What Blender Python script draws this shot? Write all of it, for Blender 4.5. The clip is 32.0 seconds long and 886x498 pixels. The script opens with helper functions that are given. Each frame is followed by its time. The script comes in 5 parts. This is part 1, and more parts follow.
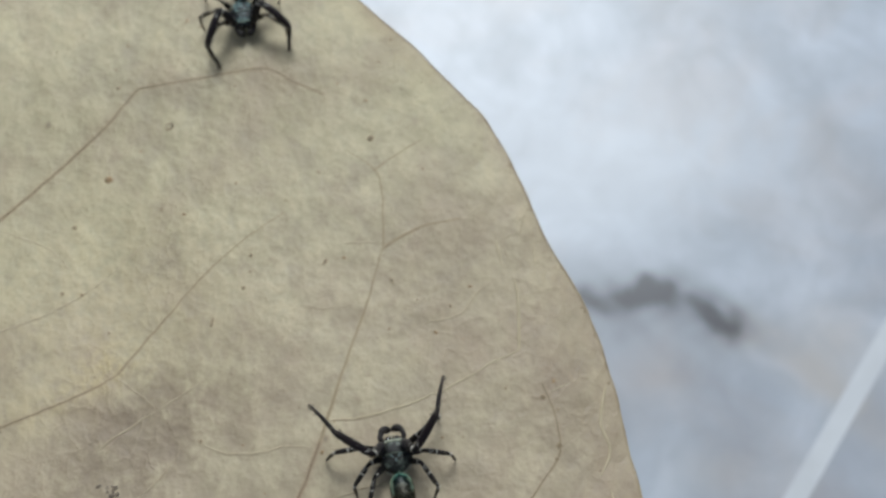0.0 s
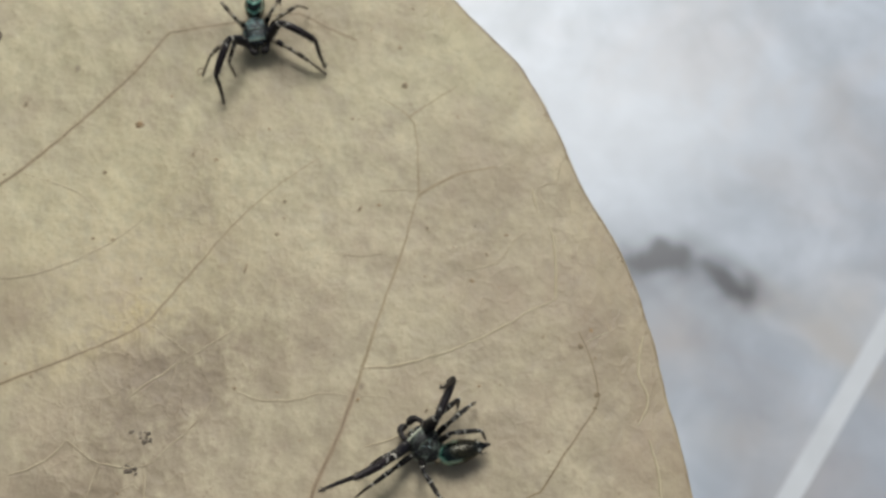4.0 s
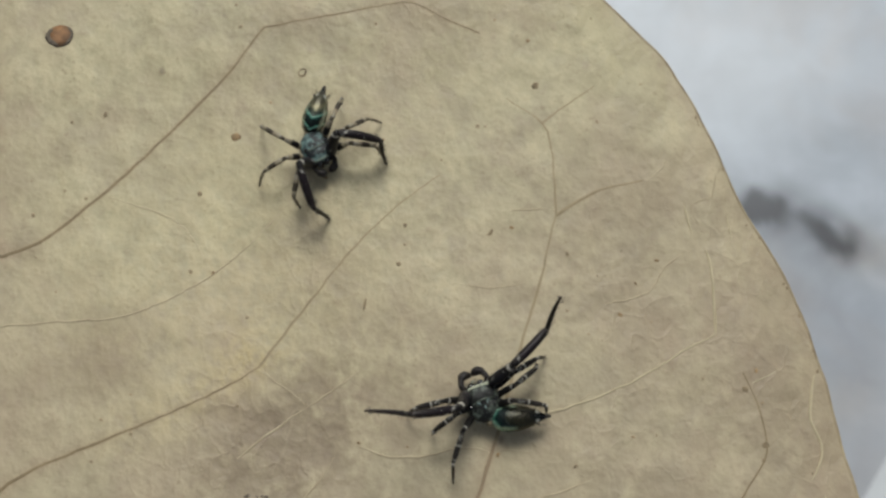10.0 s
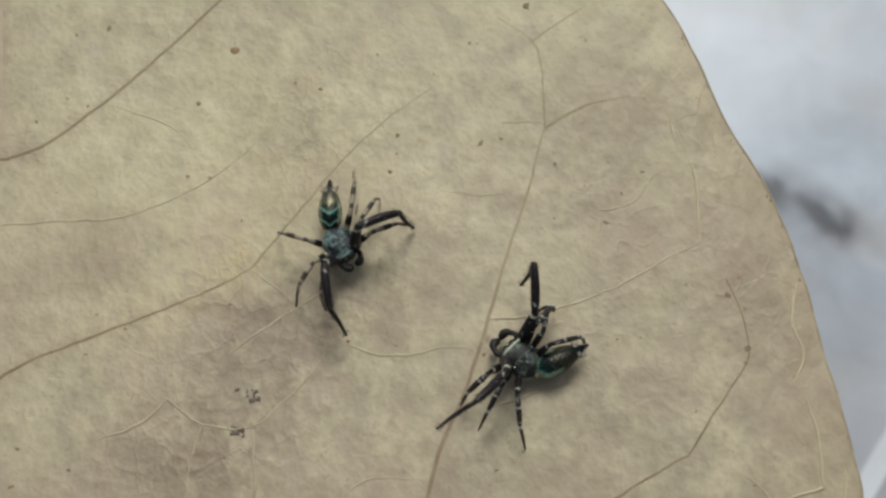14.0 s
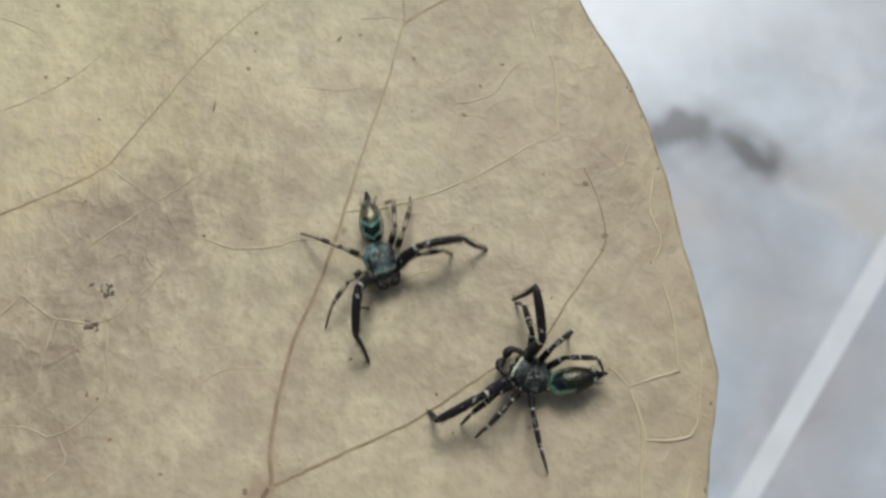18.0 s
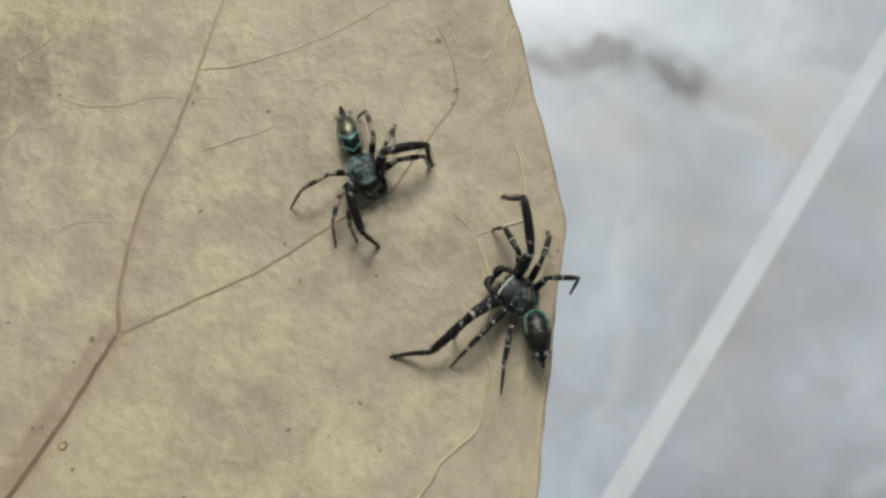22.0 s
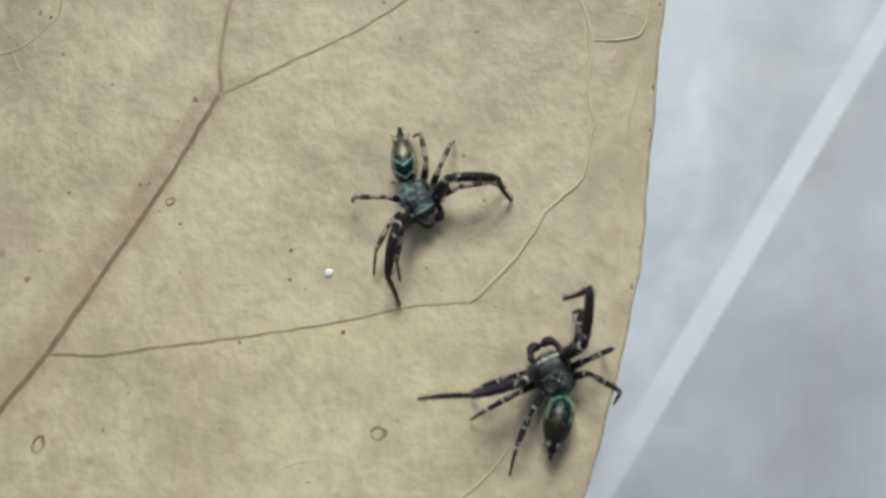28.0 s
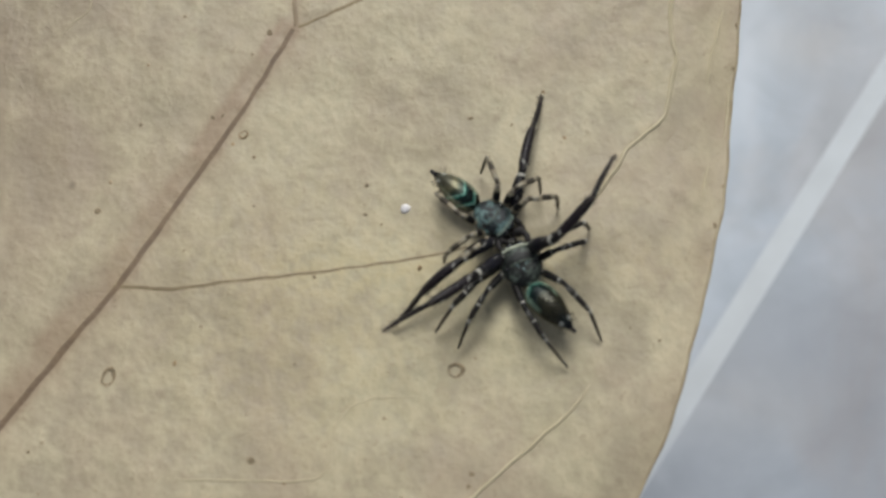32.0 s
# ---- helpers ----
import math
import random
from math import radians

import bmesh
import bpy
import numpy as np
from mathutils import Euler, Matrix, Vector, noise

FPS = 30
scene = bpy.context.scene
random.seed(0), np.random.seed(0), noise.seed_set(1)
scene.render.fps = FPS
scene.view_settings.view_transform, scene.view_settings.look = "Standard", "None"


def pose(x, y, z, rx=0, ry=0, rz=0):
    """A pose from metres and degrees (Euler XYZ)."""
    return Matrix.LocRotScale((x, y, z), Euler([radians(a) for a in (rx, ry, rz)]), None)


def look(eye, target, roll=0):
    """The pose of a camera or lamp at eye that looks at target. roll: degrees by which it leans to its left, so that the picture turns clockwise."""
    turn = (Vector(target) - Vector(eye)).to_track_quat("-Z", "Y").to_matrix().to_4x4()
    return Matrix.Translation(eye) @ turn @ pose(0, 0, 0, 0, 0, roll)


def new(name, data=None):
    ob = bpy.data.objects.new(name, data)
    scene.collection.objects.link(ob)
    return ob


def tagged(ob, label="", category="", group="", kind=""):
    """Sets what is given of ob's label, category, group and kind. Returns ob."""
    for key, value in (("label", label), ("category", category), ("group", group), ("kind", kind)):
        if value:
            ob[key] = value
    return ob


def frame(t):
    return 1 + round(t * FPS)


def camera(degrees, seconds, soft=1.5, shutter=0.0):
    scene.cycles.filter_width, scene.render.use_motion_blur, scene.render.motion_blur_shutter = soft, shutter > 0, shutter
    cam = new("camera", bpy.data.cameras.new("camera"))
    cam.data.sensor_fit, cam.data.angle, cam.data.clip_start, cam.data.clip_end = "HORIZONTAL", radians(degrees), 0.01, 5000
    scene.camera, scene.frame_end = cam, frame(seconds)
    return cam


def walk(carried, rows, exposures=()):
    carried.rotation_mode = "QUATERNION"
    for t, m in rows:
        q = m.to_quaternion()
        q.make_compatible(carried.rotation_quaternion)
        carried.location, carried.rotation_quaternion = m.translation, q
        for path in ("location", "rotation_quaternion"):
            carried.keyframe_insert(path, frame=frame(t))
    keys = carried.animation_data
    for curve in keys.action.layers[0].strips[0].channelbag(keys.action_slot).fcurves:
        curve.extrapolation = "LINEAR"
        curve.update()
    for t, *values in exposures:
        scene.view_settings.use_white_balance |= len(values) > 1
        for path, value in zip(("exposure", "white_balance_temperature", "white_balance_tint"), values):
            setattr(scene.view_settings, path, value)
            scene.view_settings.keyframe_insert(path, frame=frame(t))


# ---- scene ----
MM = 0.001
LEAF_Z = 71.2   # height of the leaf's blade above the floor, mm

# the phone's picture drifts a little in brightness and colour
EXPOSURES = [(0.0, -0.3, 5690, 5), (1.0, -0.27, 5690, 5), (2.5, -0.31, 5770, 6), (5.0, -0.22, 6220, 7), (6.0, -0.37, 6180, 5), (7.0, -0.42, 6160, 5), (8.0, -0.36, 6210, 5), (9.0, -0.42, 6260, 5), (10.0, -0.32, 6160, 5), (11.0, -0.24, 6050, 5), (12.0, -0.28, 6040, 6), (13.0, -0.34, 6080, 5), (16.0, -0.16, 6000, 6), (17.0, -0.24, 6000, 6), (18.0, -0.16, 6010, 6), (19.0, -0.12, 5980, 6), (21.0, -0.22, 6150, 4), (24.0, -0.2, 6060, 5), (27.0, -0.08, 5960, 6), (28.0, -0.06, 5920, 3), (30.0, -0.02, 5900, 8), (31.0, -0.07, 5920, 7), (32.0, -0.23, 6010, 6)]
cam = camera(37.0, 32.0, soft=2.6, shutter=0.5)
walk(cam, [
    (0.0, pose(0.00322, -0.02400, 0.16804, 20.59, -0.31, -0.96)),
    (0.5, pose(0.00136, -0.02365, 0.16762, 20.05, -0.97, -0.82)),
    (1.0, pose(0.00200, -0.02858, 0.17155, 21.91, -0.55, -1.01)),
    (1.5, pose(0.00015, -0.02893, 0.17139, 21.88, -0.44, -0.86)),
    (2.0, pose(-0.00177, -0.02574, 0.16813, 20.47, -0.81, -0.46)),
    (2.5, pose(-0.00165, -0.02373, 0.16682, 19.80, -1.32, -0.39)),
    (4.5, pose(-0.00079, -0.02639, 0.16514, 19.79, -1.19, -0.74)),
    (5.0, pose(-0.00344, -0.02608, 0.16380, 19.99, -1.45, -0.73)),
    (5.5, pose(-0.00307, -0.02489, 0.16518, 19.93, -1.13, -0.77)),
    (6.0, pose(-0.00145, -0.02297, 0.16516, 20.02, -0.55, -0.88)),
    (6.5, pose(-0.00070, -0.02034, 0.16159, 19.21, -0.72, -0.97)),
    (7.0, pose(-0.00034, -0.01836, 0.16188, 18.62, -0.45, -0.99)),
    (7.5, pose(-0.00301, -0.01605, 0.16238, 17.12, 0.23, -1.02)),
    (8.0, pose(-0.00445, -0.01391, 0.16031, 16.33, 0.46, -1.64)),
    (8.5, pose(-0.00605, -0.01179, 0.15837, 13.88, 0.34, -1.54)),
    (9.0, pose(-0.00728, -0.01024, 0.15831, 14.14, -0.41, -1.47)),
    (9.5, pose(-0.00827, -0.01048, 0.15755, 13.88, -0.26, -1.53)),
    (10.0, pose(-0.00990, -0.01135, 0.15806, 14.06, -0.85, -1.41)),
    (10.5, pose(-0.00922, -0.01170, 0.15796, 14.41, -0.62, -1.30)),
    (11.0, pose(-0.00945, -0.01327, 0.15842, 14.83, -0.48, -1.05)),
    (11.5, pose(-0.01055, -0.01446, 0.15820, 15.19, -0.57, -0.95)),
    (12.0, pose(-0.01036, -0.01827, 0.15926, 15.76, -0.55, -0.74)),
    (12.5, pose(-0.01094, -0.02118, 0.15885, 16.12, -0.30, -0.44)),
    (13.0, pose(-0.00892, -0.02003, 0.15867, 16.28, -0.27, -0.47)),
    (13.5, pose(-0.00915, -0.02084, 0.15817, 16.46, -0.52, -0.58)),
    (15.5, pose(-0.00486, -0.02454, 0.15431, 17.37, -0.08, -0.46)),
    (16.0, pose(-0.00388, -0.02331, 0.15370, 15.85, 0.74, -0.87)),
    (16.5, pose(-0.00026, -0.02182, 0.15473, 15.70, 0.82, -1.46)),
    (17.0, pose(-0.00005, -0.02319, 0.15494, 15.94, -0.09, -1.42)),
    (17.5, pose(0.00075, -0.02591, 0.15538, 16.66, 0.03, -1.29)),
    (18.0, pose(0.00134, -0.02909, 0.15512, 16.68, -0.00, -1.46)),
    (18.5, pose(0.00202, -0.03147, 0.15468, 16.98, 0.17, -1.07)),
    (19.0, pose(0.00229, -0.03664, 0.15428, 17.67, 0.22, -0.77)),
    (19.5, pose(0.00231, -0.03714, 0.15389, 17.74, -0.04, -0.78)),
    (20.0, pose(0.00550, -0.03581, 0.15353, 17.11, 0.38, -1.12)),
    (20.5, pose(0.00738, -0.03730, 0.15099, 16.32, 0.36, -1.06)),
    (21.0, pose(0.00960, -0.03899, 0.15178, 16.53, 0.41, -1.38)),
    (21.5, pose(0.01117, -0.03915, 0.15236, 16.92, 0.56, -1.58)),
    (22.0, pose(0.01136, -0.03912, 0.15265, 16.93, 0.45, -1.77)),
    (22.5, pose(0.01141, -0.03917, 0.15290, 16.72, 0.18, -1.90)),
    (23.0, pose(0.01173, -0.04016, 0.15346, 16.96, 0.23, -1.96)),
    (23.5, pose(0.01148, -0.04336, 0.15342, 17.43, 0.06, -1.99)),
    (24.0, pose(0.01257, -0.04659, 0.15126, 17.50, 0.79, -2.21)),
    (24.5, pose(0.00960, -0.04529, 0.14972, 17.42, 0.66, -1.96)),
    (26.5, pose(0.01143, -0.04627, 0.14937, 14.54, 3.45, -1.75)),
    (27.0, pose(0.01025, -0.04756, 0.14953, 14.06, 3.36, -1.71)),
    (27.5, pose(0.01043, -0.04866, 0.15002, 14.06, 3.32, -1.88)),
    (28.0, pose(0.00782, -0.04988, 0.14952, 14.08, 2.87, -1.92)),
    (28.5, pose(0.00923, -0.05004, 0.15026, 13.60, 3.93, -2.45)),
    (29.0, pose(0.01007, -0.05077, 0.15078, 13.68, 4.51, -2.50)),
    (29.5, pose(0.00744, -0.05293, 0.15012, 14.07, 3.59, -2.11)),
    (30.0, pose(0.00333, -0.05571, 0.14862, 13.90, 2.58, -1.34)),
    (30.5, pose(0.00273, -0.05739, 0.14911, 14.30, 2.69, -0.94)),
    (31.0, pose(0.00194, -0.05342, 0.14744, 14.30, 2.73, -1.01)),
    (31.5, pose(0.00299, -0.05372, 0.14729, 14.63, 2.82, -1.04)),
    (32.0, pose(0.00302, -0.05378, 0.14715, 14.62, 2.78, -1.11)),
], exposures=EXPOSURES)
cam.data.dof.use_dof = True
cam.data.dof.focus_distance = 0.089
cam.data.dof.aperture_fstop = 50

# ---- daylight: a bright overcast sky ----
world = bpy.data.worlds.new("sky")
scene.world = world
world.use_nodes = True
wn = world.node_tree
sky = wn.nodes.new("ShaderNodeTexSky")
sky.sky_type, sky.sun_disc = "NISHITA", False
sky.sun_elevation, sky.sun_rotation = radians(55), radians(2)
sky.air_density, sky.dust_density, sky.ozone_density = 0.7, 6.0, 0.6
cloud = wn.nodes.new("ShaderNodeHueSaturation")      # an overcast sky is paler than a clear one
cloud.inputs["Saturation"].default_value = 0.55
wn.links.new(sky.outputs[0], cloud.inputs["Color"])
wn.links.new(cloud.outputs[0], wn.nodes["Background"].inputs[0])
wn.nodes["Background"].inputs[1].default_value = 0.087
sun = new("sun", bpy.data.lights.new("sun", "SUN"))
sun.data.energy, sun.data.angle, sun.data.color = 2.3, radians(22), (1.0, 0.93, 0.84)
sun.matrix_world = look((0.02, 0.66, 1.0), (0, 0, 0.05))


# ---- material helpers ----
def material(name):
    m = bpy.data.materials.new(name)
    m.use_nodes = True
    return m, m.node_tree, m.node_tree.nodes["Principled BSDF"]


def put(nt, kind, **values):
    n = nt.nodes.new(kind)
    for key, v in values.items():
        n.inputs[key.replace("_", " ")].default_value = v
    return n


def ramp(nt, source, *stops):
    n = nt.nodes.new("ShaderNodeValToRGB")
    while len(n.color_ramp.elements) < len(stops):
        n.color_ramp.elements.new(0.5)
    for e, (p, c) in zip(n.color_ramp.elements, stops):
        e.position, e.color = p, (*c, 1) if not isinstance(c, float) else (c, c, c, 1)
    nt.links.new(source, n.inputs[0])
    return n.outputs[0]


def mixed(nt, kind, factor, a, b):
    n = nt.nodes.new("ShaderNodeMix")
    n.data_type, n.blend_type = "RGBA", kind
    for k, v in ((0, factor), (6, a), (7, b)):
        socket = n.inputs[k]
        if isinstance(v, (int, float)):
            socket.default_value = (v, v, v, 1) if k else v
        elif isinstance(v, tuple):
            socket.default_value = (*v, 1)
        else:
            nt.links.new(v, socket)
    return n.outputs[2]


def sums(nt, op, a, b):
    n = nt.nodes.new("ShaderNodeMath")
    n.operation = op
    for socket, v in zip(n.inputs, (a, b)):
        if isinstance(v, (int, float)):
            socket.default_value = v
        else:
            nt.links.new(v, socket)
    return n.outputs[0]


def noise_tex(nt, co, per_mm, detail=4.0, rough=0.55, warp=0.0):
    n = put(nt, "ShaderNodeTexNoise", Scale=per_mm * 1000, Detail=detail, Roughness=rough, Distortion=warp)
    nt.links.new(co, n.inputs["Vector"])
    return n.outputs["Fac"]


def attr(nt, name):
    n = nt.nodes.new("ShaderNodeAttribute")
    n.attribute_name = name
    return n.outputs["Fac"]


def bumped(nt, bsdf, height, strength, distance):
    n = put(nt, "ShaderNodeBump", Strength=strength, Distance=distance)
    nt.links.new(height, n.inputs["Height"])
    nt.links.new(n.outputs[0], bsdf.inputs["Normal"])


# ---- materials ----
def leaf_material():
    m, nt, b = material("dry_leaf")
    flat = nt.nodes.new("ShaderNodeTexCoord").outputs["Object"]
    # blotches are drawn out along the side veins
    turn = put(nt, "ShaderNodeMapping", Rotation=(0, 0, radians(32)), Scale=(1.05, 0.84, 1.0))
    nt.links.new(flat, turn.inputs["Vector"])
    co = turn.outputs[0]
    big = noise_tex(nt, co, 0.07, 4, 0.55)
    mid = noise_tex(nt, co, 0.40, 3, 0.5)
    fine = noise_tex(nt, co, 1.3, 4, 0.55)
    grain = noise_tex(nt, co, 7.0, 3, 0.6)
    crease = attr(nt, "crease")
    base = ramp(nt, big, (0.25, (0.404, 0.343, 0.224)), (0.5, (0.465, 0.401, 0.266)), (0.75, (0.523, 0.457, 0.303)))
    base = mixed(nt, "MULTIPLY", 0.8, base, ramp(nt, mid, (0.3, 0.82), (0.5, 0.99), (0.7, 1.08)))
    base = mixed(nt, "MULTIPLY", 0.8, base, ramp(nt, fine, (0.3, 0.82), (0.5, 1.0), (0.7, 1.09)))
    base = mixed(nt, "MULTIPLY", 0.3, base, ramp(nt, grain, (0.28, 0.74), (0.5, 1.0)))
    # soft clouds of pinkish brown, olive and yellow
    pink = noise_tex(nt, co, 0.17, 5, 0.6)
    base = mixed(nt, "MIX", ramp(nt, pink, (0.44, 0.0), (0.60, 0.42), (0.74, 0.75)), base, (0.345, 0.266, 0.189))
    olive = noise_tex(nt, co, 0.30, 4, 0.6)
    base = mixed(nt, "MIX", ramp(nt, olive, (0.50, 0.0), (0.70, 0.65)), base, (0.305, 0.256, 0.179))
    base = mixed(nt, "MIX", ramp(nt, noise_tex(nt, co, 0.05, 3, 0.5), (0.5, 0.0), (0.7, 0.3)), base, (0.482, 0.438, 0.271))
    smudge = noise_tex(nt, flat, 0.75, 4, 0.6)
    base = mixed(nt, "MIX", ramp(nt, smudge, (0.58, 0.0), (0.74, 0.5)), base, (0.305, 0.242, 0.166))
    base = mixed(nt, "MULTIPLY", 1.0, base, ramp(nt, attr(nt, "fair"), (0.0, 0.94), (0.4, 1.0), (1.0, 1.07)))
    base = mixed(nt, "MULTIPLY", ramp(nt, attr(nt, "fair"), (0.45, 0.0), (1.0, 1.0)), base, (0.968, 1.0, 0.945))
    # short dark dashes and dents between the small veins
    dash = put(nt, "ShaderNodeMapping", Rotation=(0, 0, radians(-26)), Scale=(0.5, 1.35, 1.0))
    nt.links.new(flat, dash.inputs["Vector"])
    dents = noise_tex(nt, dash.outputs[0], 1.5, 3, 0.6, 0.4)
    dented = sums(nt, "MULTIPLY", ramp(nt, dents, (0.60, 0.0), (0.70, 1.0)), ramp(nt, olive, (0.42, 0.1), (0.62, 1.0)))
    base = mixed(nt, "MIX", sums(nt, "MULTIPLY", dented, 0.16), base, (0.20, 0.155, 0.100))
    pits = noise_tex(nt, co, 2.6, 2, 0.5)
    base = mixed(nt, "MIX", sums(nt, "MULTIPLY", ramp(nt, pits, (0.62, 0.0), (0.72, 0.45)), ramp(nt, mid, (0.4, 0.2), (0.62, 1.0))), base, (0.23, 0.178, 0.116))
    ruddy = sums(nt, "MULTIPLY", attr(nt, "ruddy"), ramp(nt, mid, (0.25, 0.55), (0.7, 1.0)))
    base = mixed(nt, "MIX", ruddy, base, (0.288, 0.205, 0.131))
    yellow = sums(nt, "MULTIPLY", attr(nt, "yellow"), ramp(nt, fine, (0.35, 0.2), (0.6, 1.0)))
    base = mixed(nt, "MIX", yellow, base, (0.50, 0.41, 0.215))
    # brown stains, plus some of the black spider's shade painted into the colour
    stain_shade = sums(nt, "MULTIPLY", attr(nt, "stain_shade"), ramp(nt, sums(nt, "ADD", sums(nt, "MULTIPLY", mid, 0.5), sums(nt, "MULTIPLY", fine, 0.5)), (0.34, 1.0), (0.5, 0.78), (0.64, 0.25)))
    base = mixed(nt, "MIX", sums(nt, "MULTIPLY", stain_shade, 0.88), base, (0.198, 0.150, 0.098))
    # scattered freckles
    v = put(nt, "ShaderNodeTexVoronoi", Scale=420.0)
    nt.links.new(co, v.inputs["Vector"])
    pick = ramp(nt, noise_tex(nt, v.outputs["Position"], 0.9, 1), (0.57, 0.0), (0.66, 1.0))
    dot = sums(nt, "MULTIPLY", ramp(nt, sums(nt, "ADD", v.outputs["Distance"], sums(nt, "MULTIPLY", sums(nt, "SUBTRACT", grain, 0.5), 0.12)), (0.05, 1.0), (0.14, 0.0)), pick)
    base = mixed(nt, "MIX", sums(nt, "MULTIPLY", dot, 0.55), base, (0.15, 0.115, 0.079))
    # net of thin pale veinlets, broken here and there
    bend = nt.nodes.new("ShaderNodeVectorMath")
    bend.operation = "MULTIPLY_ADD"
    sway = put(nt, "ShaderNodeTexNoise", Scale=230.0, Detail=3.0)
    nt.links.new(flat, sway.inputs["Vector"])
    nt.links.new(sway.outputs["Color"], bend.inputs[0])
    bend.inputs[1].default_value = (0.0045, 0.0045, 0.0)
    nt.links.new(co, bend.inputs[2])
    mesh_ = put(nt, "ShaderNodeTexVoronoi", Scale=165.0)
    mesh_.feature = "DISTANCE_TO_EDGE"
    nt.links.new(bend.outputs[0], mesh_.inputs["Vector"])
    veinlet = sums(nt, "MULTIPLY", ramp(nt, mesh_.outputs["Distance"], (0.0, 1.0), (0.012, 0.8), (0.034, 0.0)), sums(nt, "MULTIPLY", crease, ramp(nt, olive, (0.42, 0.0), (0.58, 1.0))))
    base = mixed(nt, "MIX", sums(nt, "MULTIPLY", veinlet, 0.22), base, (0.50, 0.435, 0.30))
    nt.links.new(base, b.inputs["Base Color"])
    nt.links.new(ramp(nt, fine, (0.3, 0.46), (0.7, 0.60)), b.inputs["Roughness"])
    b.inputs["Specular IOR Level"].default_value = 0.38
    # net of the finest veins, wrinkles and grain
    warp = nt.nodes.new("ShaderNodeVectorMath")
    warp.operation = "MULTIPLY_ADD"
    wob = put(nt, "ShaderNodeTexNoise", Scale=500.0, Detail=4.0)
    nt.links.new(co, wob.inputs["Vector"])
    nt.links.new(wob.outputs["Color"], warp.inputs[0])
    warp.inputs[1].default_value = (0.0030, 0.0030, 0.000)
    nt.links.new(co, warp.inputs[2])
    cells = put(nt, "ShaderNodeTexVoronoi", Scale=470.0)
    cells.feature = "DISTANCE_TO_EDGE"
    nt.links.new(warp.outputs[0], cells.inputs["Vector"])
    net = ramp(nt, cells.outputs["Distance"], (0.0, 1.0), (0.05, 0.4), (0.14, 0.0))
    net = sums(nt, "MULTIPLY", net, sums(nt, "MULTIPLY", crease, ramp(nt, pink, (0.4, 0.3), (0.6, 1.0))))
    folds = noise_tex(nt, flat, 0.7, 3, 0.5, 0.2)
    h = sums(nt, "ADD", sums(nt, "MULTIPLY", mid, 1.0), sums(nt, "MULTIPLY", fine, 0.22))
    h = sums(nt, "ADD", h, sums(nt, "MULTIPLY", net, 0.18))
    h = sums(nt, "ADD", h, sums(nt, "MULTIPLY", sums(nt, "MULTIPLY", folds, crease), 0.75))
    h = sums(nt, "SUBTRACT", h, sums(nt, "MULTIPLY", dented, 0.04))
    h = sums(nt, "ADD", h, sums(nt, "MULTIPLY", veinlet, 0.09))
    h = sums(nt, "ADD", h, sums(nt, "MULTIPLY", smudge, 0.35))
    h = sums(nt, "ADD", h, sums(nt, "MULTIPLY", grain, 0.03))
    bumped(nt, b, h, 0.52, 0.0005)
    return m


def vein_material(name, colour, dark):
    m, nt, b = material(name)
    co = nt.nodes.new("ShaderNodeTexCoord").outputs["Object"]
    n = noise_tex(nt, co, 0.8, 4, 0.6)
    nt.links.new(ramp(nt, n, (0.3, dark), (0.65, colour)), b.inputs["Base Color"])
    b.inputs["Roughness"].default_value = 0.6
    bumped(nt, b, noise_tex(nt, co, 4.0, 3), 0.4, 0.0001)
    return m


def plain(name, colour, rough=0.5, metal=0.0, grain=3.0, depth=0.25, spec=0.5):
    m, nt, b = material(name)
    co = nt.nodes.new("ShaderNodeTexCoord").outputs["Object"]
    n = noise_tex(nt, co, grain, 4, 0.6)
    dark = tuple(c * (1 - depth) for c in colour)
    light = tuple(min(1, c * (1 + depth)) for c in colour)
    nt.links.new(ramp(nt, n, (0.3, dark), (0.7, light)), b.inputs["Base Color"])
    b.inputs["Roughness"].default_value, b.inputs["Metallic"].default_value = rough, metal
    b.inputs["Specular IOR Level"].default_value = spec
    bumped(nt, b, n, 0.3, 0.00005)
    return m


def marble_material():
    m, nt, b = material("marble")
    geo = nt.nodes.new("ShaderNodeNewGeometry").outputs["Position"]
    rnd = nt.nodes.new("ShaderNodeObjectInfo").outputs["Random"]
    cloud = noise_tex(nt, geo, 0.022, 5, 0.55, 0.8)
    fine = noise_tex(nt, geo, 0.11, 5, 0.6, 0.5)
    base = ramp(nt, cloud, (0.32, (0.345, 0.388, 0.446)), (0.5, (0.45, 0.50, 0.565)), (0.64, (0.565, 0.618, 0.69)))
    base = mixed(nt, "MULTIPLY", 0.65, base, ramp(nt, fine, (0.3, 0.70), (0.65, 1.10)))
    base = mixed(nt, "MIX", sums(nt, "MULTIPLY", attr(nt, "grey"), 0.62), base, (0.282, 0.293, 0.322))
    base = mixed(nt, "MIX", sums(nt, "MULTIPLY", attr(nt, "tan"), ramp(nt, fine, (0.3, 0.2), (0.6, 0.55))), base, (0.45, 0.395, 0.32))
    base = mixed(nt, "MIX", attr(nt, "vein"), base, (0.06, 0.063, 0.072))
    base = mixed(nt, "MIX", attr(nt, "white"), base, (0.66, 0.70, 0.745))
    base = mixed(nt, "MULTIPLY", 0.12, base, ramp(nt, rnd, (0.0, 0.7), (1.0, 1.0)))
    warm = noise_tex(nt, geo, 0.035, 4, 0.6, 0.6)
    base = mixed(nt, "MULTIPLY", ramp(nt, warm, (0.46, 0.0), (0.64, 0.85)), base, (1.0, 0.92, 0.86))
    nt.links.new(base, b.inputs["Base Color"])
    b.inputs["Roughness"].default_value = 0.32
    return m


